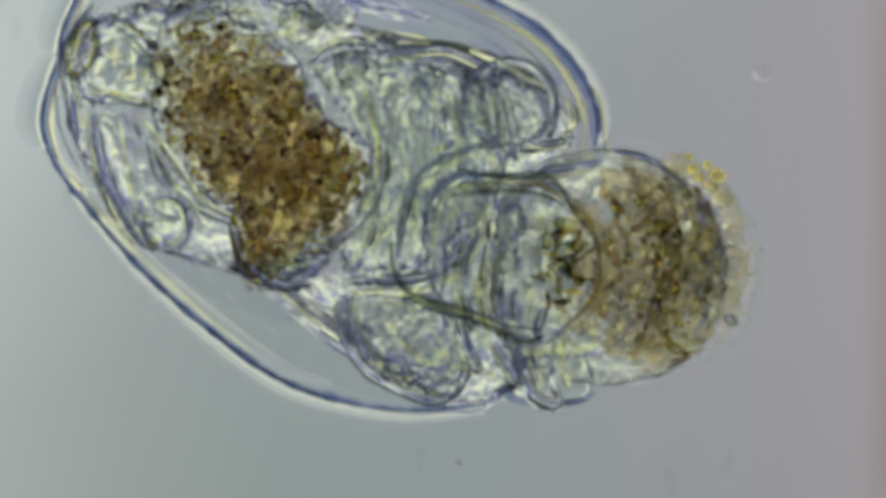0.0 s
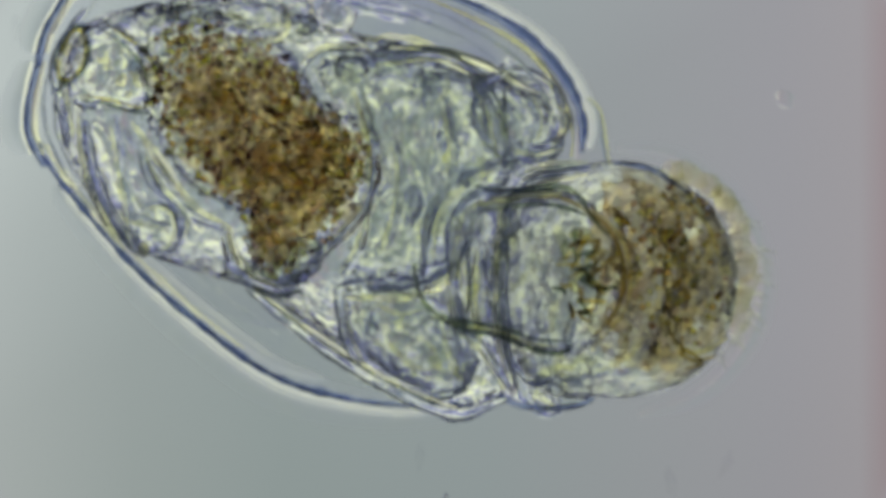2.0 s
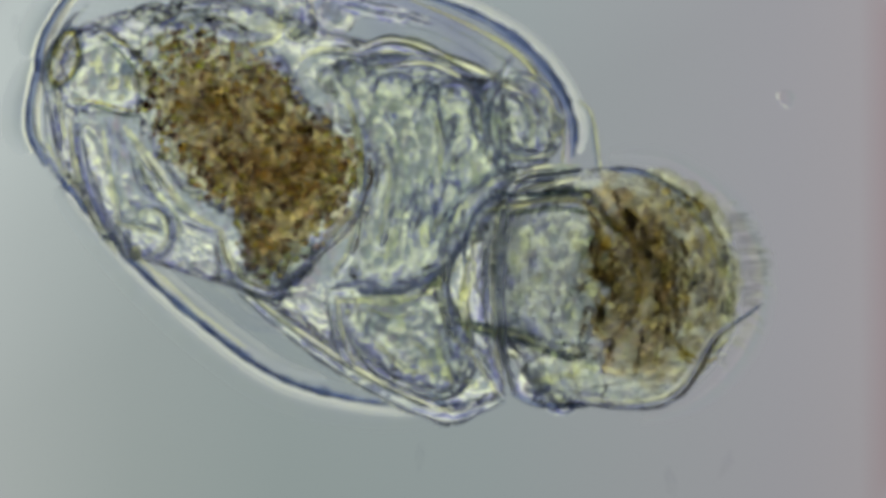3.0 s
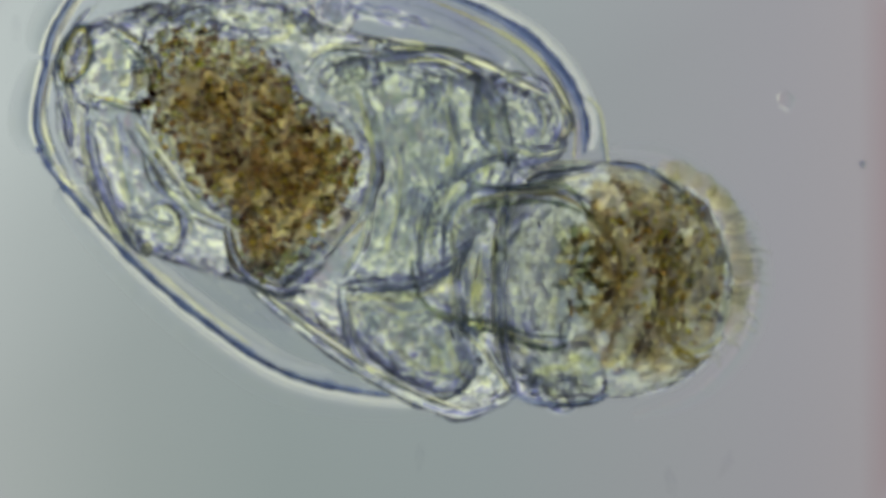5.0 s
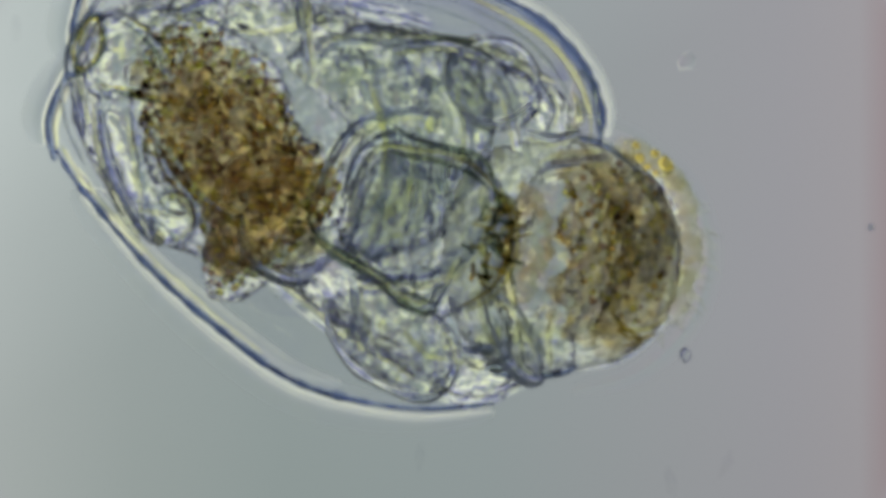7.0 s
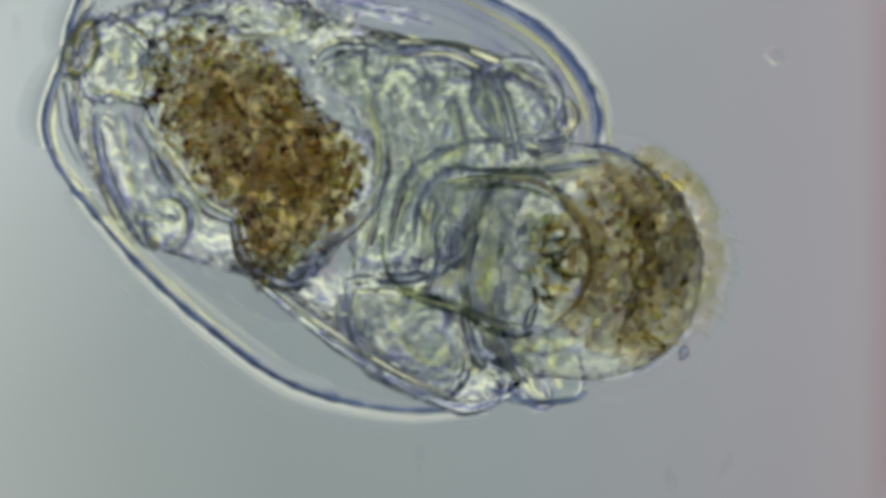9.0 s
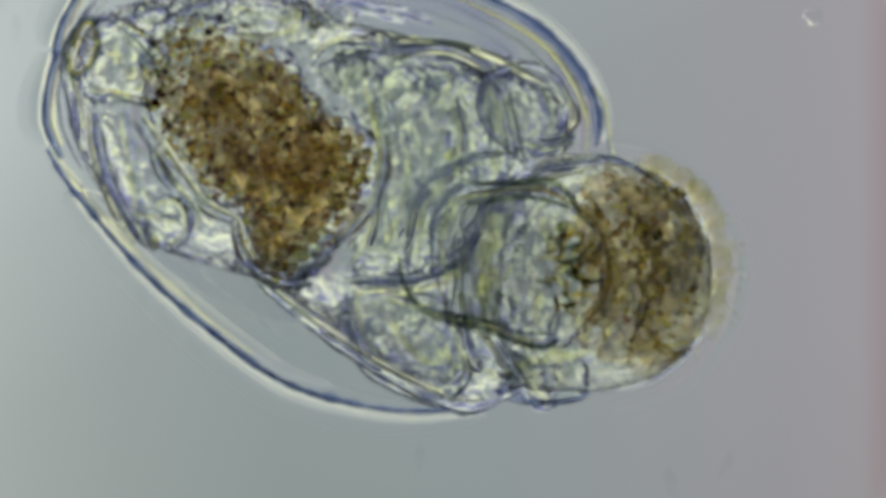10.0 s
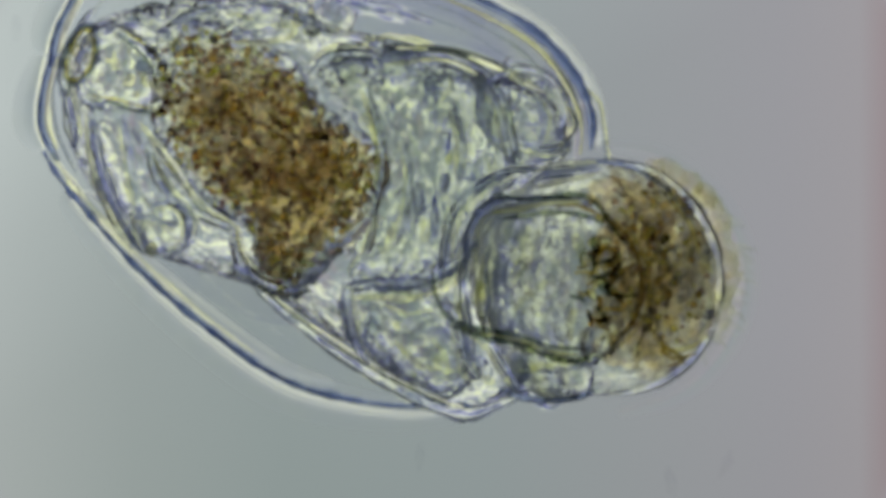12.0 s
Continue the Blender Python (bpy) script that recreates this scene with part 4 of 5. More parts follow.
    rnd = random.Random(8)
    hairs = []
    for k in range(60):
        a = radians(-62 + 124 * rnd.random())
        x, y = 1170 + 165 * math.cos(a), 490 + 160 * math.sin(a)
        b = a * 0.5 + rnd.gauss(0, 0.25)
        n = rnd.uniform(18, 44)
        z = rnd.uniform(-60, 60)
        hairs.append(tube([(x, y, z), (x + n * 0.5 * math.cos(b), y + n * 0.5 * math.sin(b), z), (x + n * math.cos(b + 0.3), y + n * math.sin(b + 0.3), z)], 1.6, 0.2, 5, 5))
    part("cilia", joined(hairs), HAIR, head, (1090, 490, 5), "fringe of fine pale cilia", "stuff")
    for k, (x, y, n) in enumerate(((1276, 392, 46), (1292, 432, 52), (1298, 476, 54), (1294, 522, 44))):
        brush = [tube([(x, y + 5.2 * j, 60), (x + n * 0.5, y + 5.6 * j + rnd.uniform(-2, 2), 60), (x + n * rnd.uniform(0.85, 1.15), y + 6 * j + rnd.uniform(-4, 4), 60)], 1.7, 0.2, 6, 5) for j in range(-3, 4)]
        o.setdefault("tufts", []).append(part("cilia_tuft", joined(brush), BRISTLE, head, (x, y, 60), "stiff grey brush of cilia"))
    vesicles("head_grains", head, (1090, 490, 5), [(1200, 480, 85, 150, 226), (1160, 420, 80, 95, 222)], 170, 5, GRAIN, 6, "tiny brown grains")
    return o


def build_mastax():
    c = (1010, 500, 40)
    mastax = part("mastax", pillow([(862, 500), (868, 425), (905, 380), (980, 362), (1060, 362), (1120, 395), (1160, 460), (1168, 530), (1140, 600), (1075, 650),
                                    (990, 632), (905, 600), (872, 560)], 105, 100, 40, 96, 10, 3.0, 50, 0.85, 17), MUSCLE, rotifer, c, "round clear muscular pharynx with jaws")
    # the capsule: a broad dark outer band, pale and dark lines inside it, running over into the handles
    for pts, r, m, name, label in (
            ([(985, 308), (935, 312), (888, 334), (848, 366), (824, 412), (816, 470), (812, 520)], 6.5, INK, "pharynx_edge", "broad dark blue pharynx edge"),
            ([(950, 322), (900, 342), (862, 374), (840, 418), (834, 480)], 5, STRAW, "pharynx_edge", "pale pharynx edge"),
            ([(1010, 358), (955, 362), (905, 366), (872, 396), (858, 440), (858, 500)], 4.5, INK, "pharynx_edge", "dark inner pharynx edge"),
            ([(920, 382), (890, 398), (876, 436), (876, 490), (884, 540)], 4, STRAW, "pharynx_edge", "pale inner pharynx edge"),
            ([(902, 440), (893, 480), (898, 540), (890, 580)], 2.6, INK, "pharynx_edge", "thin pharynx muscle edge"),
            ([(905, 352), (958, 362), (1010, 358), (1060, 355), (1090, 374), (1112, 410), (1140, 440)], 5.5, HANDLE, "jaw_handle", "dark greenish jaw handle"),
            ([(905, 386), (955, 378), (1005, 368), (1058, 366)], 5.5, GOLD, "jaw_handle", "yellow-green jaw handle"),
            ([(910, 397), (960, 391), (1005, 385), (1058, 389), (1100, 405)], 4.5, HANDLE, "jaw_handle", "dark greenish jaw handle"),
            ([(1012, 376), (1048, 372), (1082, 384), (1100, 398)], 3.5, JAW, "jaw_handle", "thin brownish jaw handle"),
            ([(800, 488), (806, 532), (832, 572), (888, 590), (950, 600), (1010, 620), (1072, 624)], 5.5, HANDLE, "jaw_handle", "hooked dark greenish jaw handle"),
            ([(826, 580), (888, 603), (950, 615), (1000, 636), (1048, 646), (1078, 634)], 6, HANDLE, "jaw_handle", "thick dark greenish jaw handle"),
            ([(840, 584), (890, 597), (950, 608), (1005, 628), (1050, 634)], 3.5, GOLD, "jaw_handle", "yellow-green jaw handle"),
            ([(1078, 585), (1066, 612), (1070, 645)], 6, INK, "jaw_handle", "short dark jaw strut"),
            ([(1048, 420), (1056, 444), (1068, 468)], 6, GOLD, "jaw_tooth", "bright golden jaw tooth"),
            ([(1048, 552), (1041, 580), (1040, 610)], 6, GOLD, "jaw_tooth", "bright golden jaw tooth"),
            ([(1100, 396), (1138, 425), (1160, 470), (1166, 520), (1152, 572), (1112, 616)], 5, JAW, "jaw_arch", "dark brown jaw arch"),
            ([(1114, 396), (1152, 430), (1173, 474), (1178, 524), (1164, 578), (1124, 622)], 3, GOLD, "jaw_arch", "thin golden jaw arch")):
        lifted = [(x, y, 300) for x, y in pts]
        shape = ridge(lifted, r * 3.6, r * 2.3, 0.38, wave=0.45) if m is INK else ridge(lifted, r * 3.0, r * 1.6, 0.45, wave=0.5) if m is STRAW or name == "jaw_tooth" else tube(lifted, r, wave=0.7)
        line = part(name, shape, FOLD if m is INK else m, mastax, c, label)
        # the dark of bent light along the edge, painted as an absorbing core
        if m is INK:
            part("dark_line", tube([(x, y, 290) for x, y in pts], r * 0.42, 0.2, 40, wave=0.8), INK, line, c, "dark refraction line painted along the muscle edge")
    # muscle cells of the chamber
    for x, y, rx, ry, turn in ((932, 424, 20, 28, 8), (972, 420, 15, 26, 0), (1012, 430, 17, 24, -6), (928, 555, 17, 36, 4), (978, 568, 26, 40, -8), (1034, 572, 15, 36, 14), (945, 492, 19, 34, 0), (1000, 494, 22, 32, 6)):
        ring = [(x + rx * math.cos(a) * math.cos(radians(turn)) - ry * math.sin(a) * math.sin(radians(turn)),
                 y + rx * math.cos(a) * math.sin(radians(turn)) + ry * math.sin(a) * math.cos(radians(turn)), 230) for a in [math.pi * j / 5 for j in range(8)]]
        cell = part("muscle_cell", ball(x, y, 150, rx, ry, 16, turn, 0.3, 2, x), CLEAR, mastax, c, "clear violet-grey muscle cell")
        part("cell_edge", ridge(ring, 10, 5, 0.4, 30, 0.7), WEB, cell, c, "soft edge of the muscle cell")
    part("jaw_tissue", pillow([(1105, 392), (1158, 415), (1188, 470), (1194, 530), (1175, 590), (1120, 622), (1100, 590), (1128, 510), (1110, 440)], 60, 60, 30, 90, 9, 13.0, 24, 0.85, 53),
         AMBERY, mastax, c, "golden brown tissue round the jaws")
    wrinkles("folds", mastax, c, (960, 500, 85, 105, 150), 16, 86, 70, 3.6, (FOLD, WEB, STRAW), 71, "fine muscle folds of the pharynx")
    # two fans of jaw plates, spread from the hinge to the arch
    rnd = random.Random(12)
    for k in range(44):
        a = radians(-64 + 128 * rnd.random())
        one = rnd.uniform(18, 88)
        two = one + rnd.uniform(14, 46)
        bow, lean, z = rnd.uniform(-8, 8), rnd.uniform(-14, 14), 250 + 3 * (k % 9)
        pts = [(1036 + d * math.cos(a) * 1.02 - w * math.sin(a), 512 + d * math.sin(a) * 0.92 + w * math.cos(a), z) for d, w in ((one, -lean), ((one + two) / 2, bow), (min(two, 126), lean))]
        part("jaw_plate", tube(pts, rnd.uniform(2.6, 7.0), 0.3, 10, 6, wave=0.8), (CHITIN, JAW, HANDLE, CHITIN, GOLD, AMBER, JAW, HANDLE)[k % 8], mastax, c)
    return mastax


def build_chin(head):
    """The clear lip under the head, seen when the head is stretched out."""
    hub = (1150, 660, 160)
    chin = part("chin", pillow([(1010, 690), (1080, 680), (1150, 660), (1215, 610), (1262, 580), (1248, 612), (1212, 674), (1170, 712), (1100, 720), (1035, 712)], 30, 30, 160, 60, 8, 2.0, 40),
                CLEAR, head, hub, "clear bent lip under the head")
    line = [(1020, 708), (1095, 718), (1165, 710), (1206, 680), (1236, 630), (1262, 590), (1298, 566), (1332, 540)]
    part("lip_edge", ridge([(x, y, 330) for x, y in line], 14, 10, 0.36, 50, 0.5), FOLD, chin, hub, "thin dark edge of the lip")
    part("lip_edge", ridge([(x - 5, y - 9, 325) for x, y in line[:6]], 11, 7, 0.45, 50, 0.5), GOLD, chin, hub, "pale yellow edge of the lip")
    part("lip_edge", tube([(1282, 574, 330), (1310, 556, 330), (1338, 536, 330)], 3, 0.1), EDGE, chin, hub, "small dark spine of the lip")
    return chin


def build_buds():
    """Round yolk cells on the crest of the yolk gland."""
    made = []
    for x, y, r in ((636, 145, 31), (700, 168, 37), (800, 200, 52), (752, 176, 26)):
        bud = part("yolk_cell", ball(x, y, 215, r, r * 0.92, r * 0.5, 0, 0.15, 3, x), CLEAR, rotifer, (x, y, 215), "round clear yolk cell")
        ring = [(x + r * math.cos(radians(a)), y + r * 0.92 * math.sin(radians(a)), 255) for a in range(150, 400, 25)]
        part("cell_edge", ridge(ring, 12, 8, 0.36, 40, 0.5), FOLD, bud, (x, y, 215), "thin dark edge of the yolk cell")
        made.append(bud)
    for pts, m in (([(590, 6), (650, 14), (710, 28), (765, 48)], FOLD), ([(600, 18), (660, 30), (720, 44)], FOLD), ([(640, 88), (690, 74), (745, 84), (800, 108)], GOLD),
                   ([(640, 98), (690, 86), (745, 97), (800, 120)], FOLD), ([(905, 105), (880, 150), (862, 200), (858, 280)], FOLD)):
        lifted = [(x, y, 300) for x, y in pts]
        made.append(part("fold", ridge(lifted, 20, 12, 0.4, wave=0.5), m, rotifer, lifted[1], "broad violet fold over the yolk gland"))
    return made


def build_crossfold():
    """The upright fold over the hind vesicles, raised while the animal is drawn in."""
    hub = (545, 60, 300)
    fold = part("fold", ridge([(538, -12, 300), (543, 40, 300), (549, 90, 300), (556, 140, 300)], 20, 12, 0.4, 40, 0.4), FOLD, rotifer, hub, "upright violet fold of the body wall")
    part("fold_line", ridge([(552, -12, 304), (557, 40, 304), (561, 90, 304), (564, 132, 304)], 13, 8, 0.45, 40, 0.4), GOLD, fold, hub, "pale yellow line beside the fold")
    return fold


lorica = build_shell()
flap = build_flap()
body = build_body()
stomach = build_stomach()
organs = build_organs()
build_strands(organs)
front = build_front()
mastax = build_mastax()
chin = build_chin(front["head"])
buds = build_buds()
crossfold = build_crossfold()


# ---- specks drifting in the water ----
def speck(x, y, z, r, label, seed, material=None):
    ob = part("speck", ball(x, y, z, r, r * 0.8, r * 0.7, 30, 0.4, 2, seed), material or DUST, None, (x, y, z), label)
    return tagged(ob, category="speck", group="specks in the water")


PALE_DUST = pigment("pale_dust", [(0.4, (0.975, 0.975, 0.98)), (0.6, (0.99, 0.99, 0.99))], 200, 0.0, (0.99, 0.99, 0.99))
for x, y, a, b, turn in ((1192, 858, 10, 30, -12), (1292, 826, 9, 26, 25), (742, 812, 8, 24, 0), (20, 46, 9, 26, 0)):
    fleck = part("dust_fleck", ball(x, y, SLIDE_TOP + 4, a, b, 3.5, turn, 0.5, 2, x), PALE_DUST, None, (x, y, SLIDE_TOP + 4), "faint grey dust fleck lying on the slide")
    tagged(fleck, category="dust", group="dust flecks on the slide")
drifter = speck(1350, 130, 60, 17, "pale clear ring-shaped drop drifting in water", 1, FLAP)
dots = [speck(832, 843, -200, 5, "tiny dark speck drifting in the water", 2), speck(1490, 350, -100, 7, "tiny dark speck drifting in the water", 3),
        speck(1212, 626, 40, 12, "small grey speck drifting beside the head", 4)]


# ---- what moves ----
def go(ob, rows):
    """Keys for a part: seconds, its pivot's shift to the right and towards the observer in divisions, its turn in degrees, clockwise from above, and its rise."""
    start = ob.location.copy()
    walk(ob, [(t, Matrix.Translation(start + Vector((dx * D, -dy * D, sum(up) * D))) @ pose(0, 0, 0, 0, 0, -a)) for t, dx, dy, a, *up in rows])


def motions():
    go(mastax, [(0.0, -108, -46, 4), (0.5, -115, -42, 7), (0.8, -112, -42, 4), (1.0, -108, -40, 2), (1.5, -78, -32, 0), (2.0, -66, -22, 0), (2.2, -40, -15, 0, -190), (2.7, -36, -15, 0, -190),
                (4.3, -36, -15, 0, -190), (4.5, -38, -16, 0, -190), (4.8, -60, -26, 0, -170), (5.0, -72, -28, 0, -130), (5.3, -20, 0, 0, 0), (5.5, 4, 4, 0), (6.0, 22, 2, 0), (6.2, -22, -12, 0),
                (6.3, -120, -60, 8), (6.5, -200, -95, 17), (6.8, -240, -98, 18), (7.0, -258, -100, 18), (7.3, -202, -99, 20), (7.5, -180, -98, 20), (7.7, -168, -94, 18), (8.6, -130, -64, 8),
                (9.3, -112, -46, 2), (9.5, -100, -40, 0), (10.0, -92, -34, 0), (10.1, -60, -30, 0), (10.2, 22, -4, 0), (10.4, 20, 0, 0), (10.5, 5, 0, 0), (11.0, 2, 0, 0), (11.5, -18, -4, 0),
                (12.0, -34, -8, 0)])
    go(front["head"], [(0.0, -15, -22, 4), (0.5, -10, -18, 4), (1.0, -10, -10, 2), (1.5, 0, -5, 0), (2.0, 0, 0, 0), (2.3, -2, 10, -2), (4.4, -2, 10, -2), (5.0, -8, 0, 0), (5.5, 0, 0, 0),
                      (6.2, -8, -4, 0), (6.3, -60, -40, 3), (6.5, -66, -52, 4), (7.0, -98, -48, 4), (7.5, -82, -44, 3), (9.3, -50, -22, 2), (9.5, -44, -14, 1), (10.1, -45, -10, 0),
                      (10.2, 15, 0, 0), (10.5, 2, 0, 0), (11.0, -14, 0, 0), (12.0, -33, -4, 0)])
    for ob in mastax.children:
        if ob.name.startswith(("jaw_plate", "jaw_tissue", "jaw_tooth")):
            go(ob, [(0.0, 6, 0, 0), (0.3, 30, 2, 0), (0.5, 58, 0, 0), (0.8, 20, 0, 0), (1.0, 2, 0, 0), (2.0, 0, 0, 0), (2.2, 6, 0, 0, -160), (4.6, 6, 0, 0, -160), (5.0, 6, 0, 0, 0), (6.2, 0, 0, 0), (7.0, 40, -20, 0), (7.5, 30, -22, 0), (7.7, 20, -10, 0), (9.3, 0, 0, 0),
                    (10.0, 0, 0, 0), (10.2, 66, 0, 0), (10.35, 40, 0, 0), (10.5, 0, 0, 0), (12.0, 0, 0, 0)])
    for ob in front["head"].children:
        if ob.name.startswith(("head_tissue", "pigment_cell")):
            go(ob, [(0.0, -8, 0, 0), (1.5, 0, 0, 0), (2.0, -10, 0, 0), (2.2, -36, 4, 0), (4.4, -36, 4, 0), (5.0, -24, 0, 0), (5.4, 0, 0, 0), (12.0, 0, 0, 0)])
        elif ob.name.startswith("crown_lobe"):
            go(ob, [(0.0, 0, 0, 0), (2.0, 0, 0, 0), (2.2, -26, 6, 0), (4.6, -26, 6, 0), (5.0, 0, 0, 0), (12.0, 0, 0, 0)])
        elif ob.name.startswith("head_grains"):
            go(ob, [(0.0, 0, 0, 0, 0), (2.0, 0, 0, 0, 0), (2.2, -10, 4, 0, -360), (4.5, -10, 4, 0, -360), (5.0, 0, 0, 0, 0), (12.0, 0, 0, 0, 0)])
    for ob in front["tufts"]:
        go(ob, [(0.0, -30, 0, 0, -60), (1.9, -40, 0, 0, -60), (2.2, 10, 0, 0, 0), (4.6, 10, 0, 0, 0), (5.0, 2, 0, 0, -20), (5.3, -60, 0, 0, -60), (12.0, -60, 0, 0, -60)])
    go(front["head_edge"], [(0.0, -6, 0, 0, -300), (2.0, -6, 0, 0, -300), (5.0, -4, 0, 0, -260), (5.35, 0, 0, 0, 0), (6.2, 0, 0, 0, 0), (6.35, 0, 0, 0, -300), (9.3, 0, 0, 0, -300), (10.1, 0, 0, 0, -150), (10.3, 0, 0, 0, 0), (12.0, 0, 0, 0, 0)])
    go(front["wavy_fold"], [(0.0, 12, 12, -4, 0), (1.0, 10, 6, -2, 0), (1.3, 4, 0, 0, -160), (1.6, 0, 0, 0, -330), (12.0, 0, 0, 0, -330)])
    go(front["claw"], [(0.0, 0, -6, 0, 0), (1.0, 0, 0, 0, 0), (1.4, 0, 0, 0, -300), (6.25, 0, 0, 0, -300), (6.45, 4, 0, 10, 0), (7.7, 0, -4, 6, 0), (8.6, 0, 0, 0, -300), (12.0, 0, 0, 0, -300)])
    for ob in front["beads"]:
        go(ob, [(0.0, -9, 15, 0), (0.5, 0, 50, 0), (1.0, -42, 58, 0), (6.2, -42, 58, 0), (6.45, -18, 0, 20), (7.0, -18, 22, 20), (7.5, 10, 62, 10), (7.7, 8, 60, 10), (9.3, -36, 50, 0), (12.0, -42, 58, 0)])
    go(lorica, [(0.0, 18, -8, 0), (0.5, 12, -4, 0), (1.0, 6, 0, 0), (2.0, -4, 2, 0), (2.2, -20, 10, 0), (2.5, -20, 10, 0), (4.5, -18, 8, 0), (5.0, 0, 4, 0), (5.5, 0, -2, 0), (6.2, 2, -4, 0),
                (6.5, 28, -18, 0), (7.5, 28, -18, 0), (9.5, 20, -8, 0), (10.1, 22, -10, 0), (10.2, 4, -2, 0), (11.0, 5, -3, 0), (12.0, 12, -4, 0)])
    go(flap, [(0.0, 9, 4, 0), (0.5, 0, 0, 0), (1.0, -4, -4, 0), (2.0, -8, -5, 0), (2.5, -4, -4, 0), (4.5, -6, -4, -1), (5.0, -8, 0, -2), (5.3, 0, 2, -7), (6.2, 0, 2, -7), (6.35, 20, 0, 0),
              (7.7, 25, 5, 0), (9.5, 9, 5, 0), (10.1, 10, 6, 0), (10.3, 0, 2, -5), (11.0, 0, 2, -6), (11.5, 2, 5, -4), (12.0, 4, 9, -1)])
    trunk = [(0.0, 14, -6, 0), (1.0, 4, 0, 0), (2.0, -2, 4, 0), (2.5, -16, 10, 0), (4.5, -8, 8, 0), (5.0, 4, 4, 0), (5.5, 0, 0, 0), (6.2, 0, -2, 0), (6.5, 25, -15, 0), (7.0, 25, -15, 0),
             (7.5, 24, -14, 0), (9.5, 14, -6, 0), (10.1, 16, -8, 0), (10.3, 2, 0, 0), (11.0, 4, 0, 0), (12.0, 12, 4, 0)]
    go(body, trunk)
    for name in ("foot", "bladder", "sac"):
        go(organs[name], trunk)
    neck = [r for r in trunk if r[0] < 6.3 or r[0] > 9.0] + [(6.5, 55, -55, 0), (7.7, 60, -50, 0)]
    for ob in organs["strands"]:
        if "throat" in ob.get("label", ""):
            go(ob, [(0.0, 0, 0, 0, -330), (0.8, 0, 0, 0, -330), (1.1, 2, 0, 0, 0), (2.0, 8, 4, 0, 0), (2.5, 2, 8, 0, 0), (5.2, 4, 4, 0, 0), (5.5, 10, 0, 0, -330), (5.9, 10, 0, 0, -200), (6.1, 6, -2, 0, 0), (6.25, 6, -4, 0, 0),
                    (6.45, 0, -10, 0, -330), (9.4, 0, 0, 0, -330), (10.1, 6, 0, 0, -250), (10.2, 10, 0, 0, 0), (10.5, 0, 0, 0, -330), (12.0, 0, 0, 0, -330)])
        elif "edge of the body wall" in ob.get("label", ""):
            go(ob, [(0.0, 14, -6, 0, -280), (0.2, 12, -5, 0, -200), (0.4, 10, -4, 0, 0)] + [r for r in trunk if 0.5 < r[0] < 6.3] + [(6.45, 24, -14, 0, -280), (7.2, 25, -15, 0, -280), (7.45, 24, -14, 0, 0)] +
               [r for r in trunk if r[0] > 9.0])
        else:
            go(ob, sorted(neck) if "neck" in ob.get("label", "") else trunk)
    go(stomach, [(0.0, 0, 0, 7), (0.5, -4, -4, 7), (1.0, -6, -10, 4), (1.5, -8, -14, 2), (2.0, 2, -8, 0), (2.2, -12, 0, 0), (2.7, -10, 2, 0), (4.3, -14, 2, 0), (4.5, -12, 4, 0), (5.0, -12, 0, 1), (5.5, -6, -2, 0),
                 (6.2, -4, -4, 0), (6.5, -30, 14, 8), (6.8, -40, 20, 12), (7.0, -44, 18, 12), (7.5, -20, 12, 9), (7.7, -16, 10, 8), (9.3, 0, -2, 1), (9.5, 0, -4, 0), (10.0, 6, -2, 0), (10.2, 0, 0, 0),
                 (11.0, 0, 0, 0), (11.5, 6, 6, 0), (12.0, 16, 12, 0)])
    go(chin, [(0.0, -80, -70, -10, -280), (2.0, -70, -60, -10, -280), (2.2, 0, -6, 2, 0), (2.7, 0, -8, 2, 0), (4.3, 0, -8, 2, 0), (4.6, -4, -6, 2, -20), (5.0, -70, -60, -10, -280), (12.0, -80, -70, -10, -280)])
    for bud in buds:
        go(bud, [(0.0, 0, -12, 0, -330), (2.0, 0, -8, 0, -330), (2.2, 0, -4, 0, 0), (2.7, 0, 0, 0, 0), (4.3, 4, 6, 0, 0), (4.6, 4, 8, 0, -20), (5.0, 0, 0, 0, -330), (12.0, 0, -8, 0, -330)])
    go(crossfold, [(0.0, -10, -60, 0, -330), (6.2, -6, -60, 0, -330), (6.45, 0, 0, 2, 0), (7.0, -8, -4, 0, 0), (7.6, -4, -14, -2, 0), (7.9, -4, -30, 0, -200), (9.3, -10, -60, 0, -330), (12.0, -10, -60, 0, -330)])
    go(SCALLOP["upper"], [(0.0, 4, 4, -6), (1.0, 0, 0, -2), (2.0, -2, 0, 0), (2.2, 10, 0, 0), (4.5, 12, 0, 0), (5.0, 6, 0, 0), (6.2, 0, 0, 0), (6.5, -4, 14, -18), (7.7, -4, 14, -18), (9.3, 4, 4, -8), (10.2, 0, 0, 0), (12.0, 0, 4, -3)])
    go(SCALLOP["lower"], [(0.0, 2, 4, 6), (1.0, -2, 0, 0), (2.0, -6, 4, 0), (2.2, 10, -6, 0), (4.5, 14, -6, 0), (5.0, 6, 0, 0), (6.2, 0, 0, 0), (6.5, 6, 12, 16), (7.7, 4, 10, 16), (9.3, 2, 4, 6), (10.2, 0, 0, 0), (12.0, 2, 0, 0)])
    go(organs["ovary"], [(0.0, -15, -10, 0), (2.0, -5, 0, 0), (2.5, 0, 10, 0), (4.5, 0, 10, 0), (5.5, 0, 0, 0), (6.2, -5, -4, 0), (6.5, -32, -50, -10), (7.5, -25, -48, -10), (9.5, 0, -10, 0), (12.0, 0, 0, 0)])
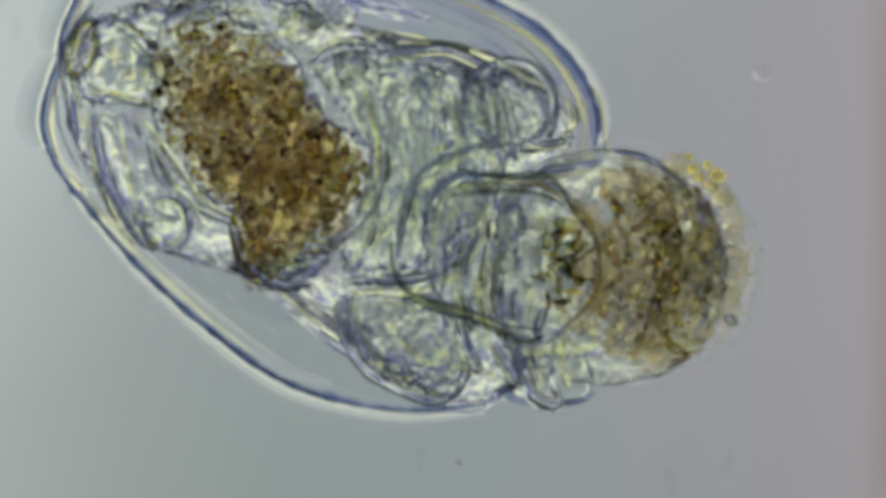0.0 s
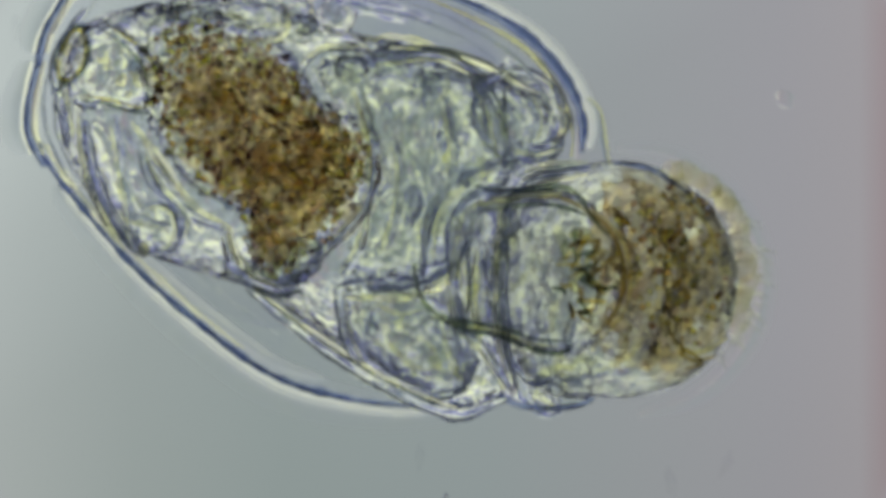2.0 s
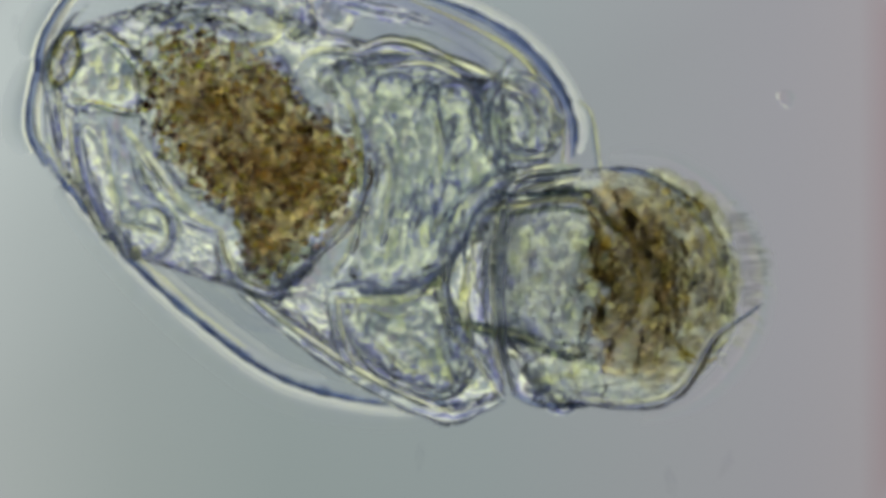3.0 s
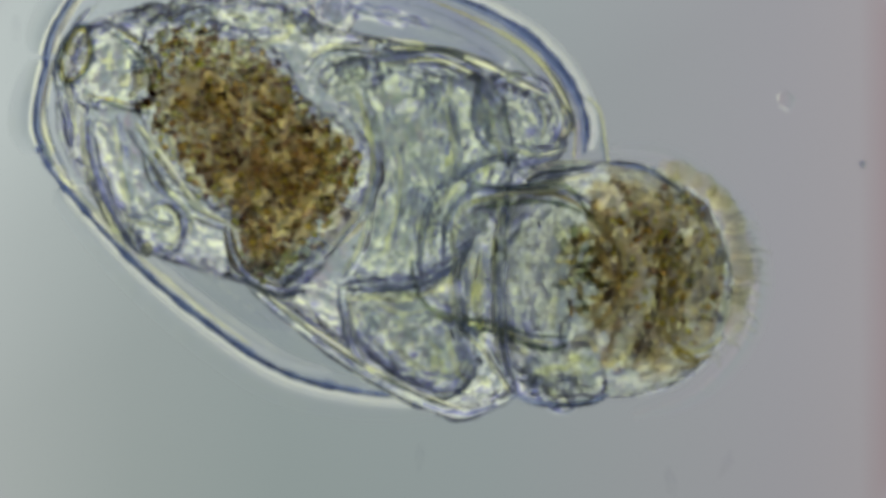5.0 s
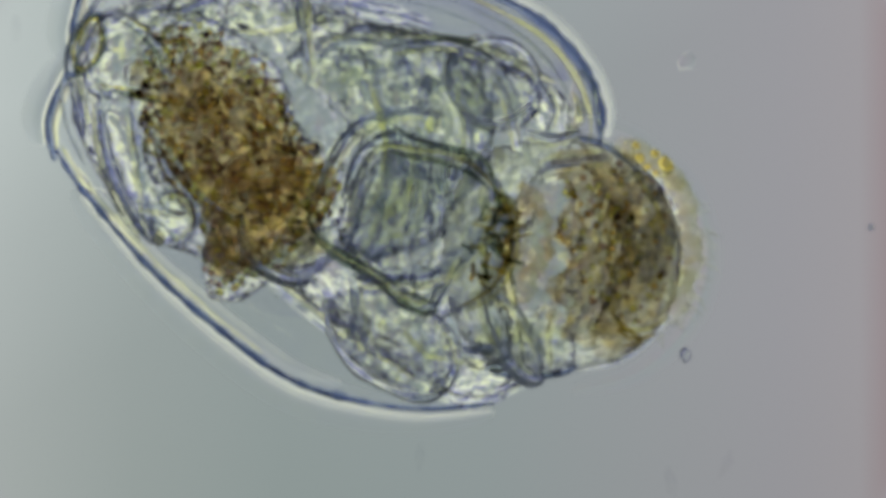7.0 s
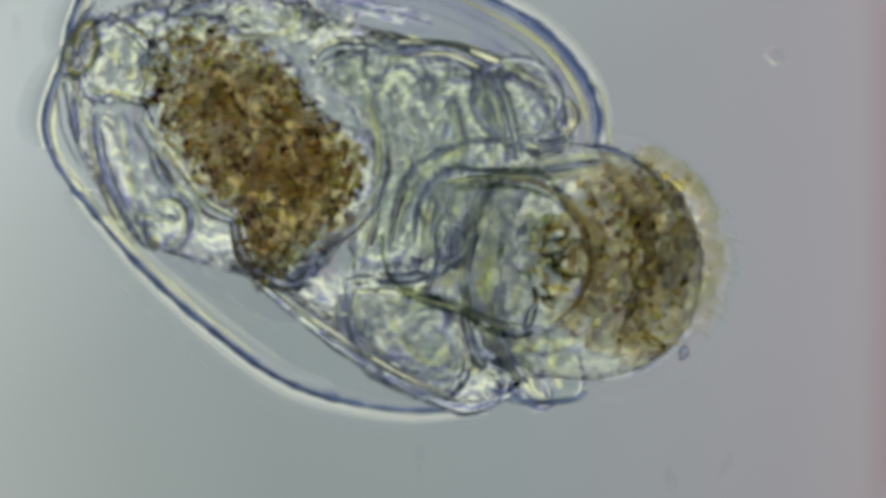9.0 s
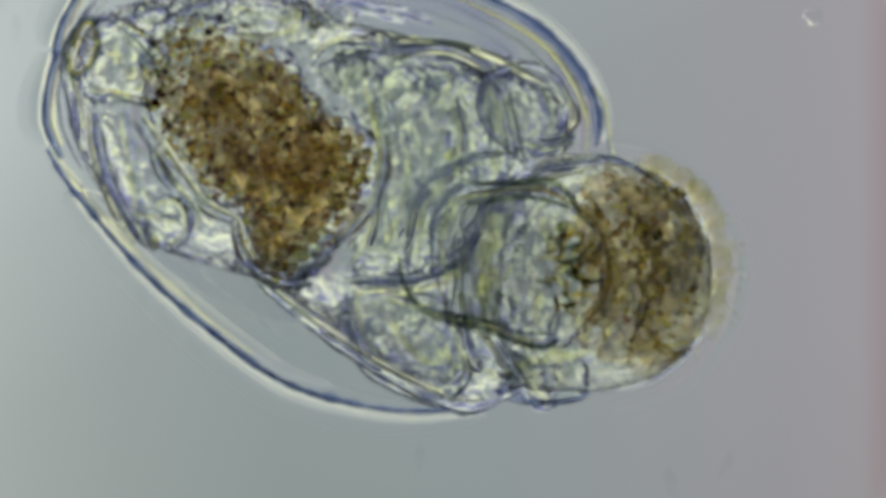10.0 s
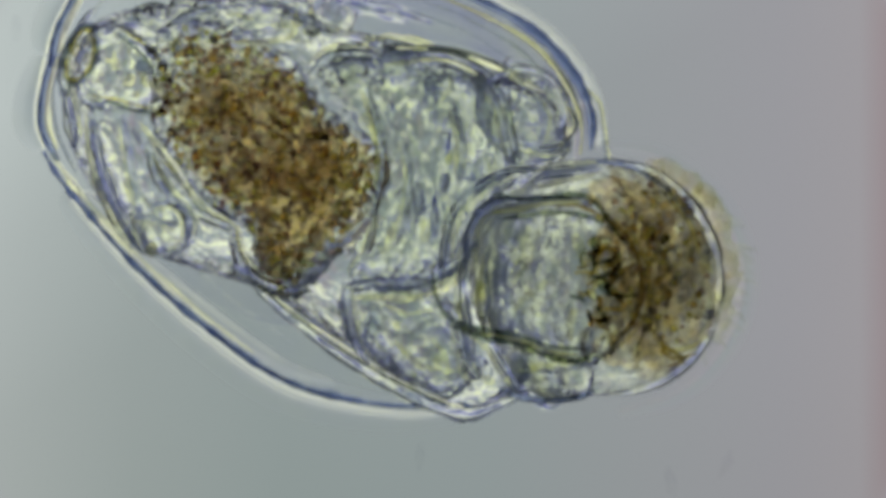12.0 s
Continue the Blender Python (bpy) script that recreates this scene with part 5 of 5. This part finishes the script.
    go(organs["upper_gland"], [(0.0, 14, 8, 0, 0), (0.5, 22, 14, 0, -10), (0.9, 28, 20, 0, -130), (2.0, 30, 25, 0, -130), (4.5, 20, 40, 0, -130), (5.5, 40, 25, 0, -130), (6.2, 40, 20, 0, -130), (6.45, 2, -22, 0, 0),
                               (7.0, -14, -28, 0, 0), (7.5, 0, -24, 0, 0), (7.7, 2, -22, 0, 0), (9.3, 36, 8, 0, -120), (9.5, 40, 10, 0, -130), (12.0, 38, 20, 0, -130)])
    go(organs["lower_gland"], [(0.0, -10, 10, 0), (2.0, 0, 0, 0), (5.0, 0, 0, 0), (6.2, 15, 0, 0), (6.5, -20, 5, 0), (7.0, -30, 5, 0), (7.5, -20, 5, 0), (9.5, -8, 5, 0), (10.1, -5, 10, 0), (10.3, 0, 0, 0), (12.0, 0, 0, 0)])
    go(front["collar"], [(0.0, -6, -12, 0), (2.0, -4, 10, 0), (2.5, -20, 15, 0), (4.5, -14, 15, 0), (5.5, 0, 0, 0), (6.2, 0, -6, 0), (6.5, -8, -40, 0), (7.5, -20, -40, 0), (9.5, 2, -14, 0), (12.0, -5, -4, 0)])
    go(front["ventral_fold"], [(0.0, -15, 0, 0), (0.5, -10, 15, 0), (1.0, -20, 6, 0), (2.0, -15, 8, 0), (2.5, 10, 4, 0), (4.5, 10, 4, 0), (5.5, 5, 0, 0), (6.2, -5, 0, 0), (6.5, -10, -45, 0), (7.0, -45, -48, 0),
                              (7.5, -42, -25, 0), (9.5, -25, -2, 0), (10.1, -20, -2, 0), (10.3, 0, 0, 0), (12.0, -14, -6, 0)])
    go(drifter, [(0.0, 0, 0, 0), (0.5, 15, 50, 20), (2.7, 40, 45, 40), (6.0, 40, 50, 60), (6.5, -15, 15, 80), (7.0, -135, -20, 120), (7.7, -100, 5, 150), (9.5, 60, -60, 170), (12.0, 120, -300, 200)])
    go(dots[0], [(0.0, -20, -20, 0), (0.5, -8, 2, 10), (1.0, 50, -17, 20), (1.5, 0, 0, 40), (2.7, -60, 90, 60), (12.0, -100, 200, 90)])
    go(dots[1], [(0.0, 120, 10, 0), (5.0, 40, -60, 20), (5.5, 0, 0, 40), (6.0, -7, 32, 60), (7.7, 110, 60, 90), (12.0, 180, 90, 120)])
    go(dots[2], [(0.0, 80, -60, 0), (2.0, 72, -80, 10), (6.2, 30, -40, 30), (6.5, 0, 0, 40), (7.0, 0, 2, 50), (7.7, 0, 0, 60), (10.0, -5, -6, 80), (12.0, 40, -70, 100)])


motions()
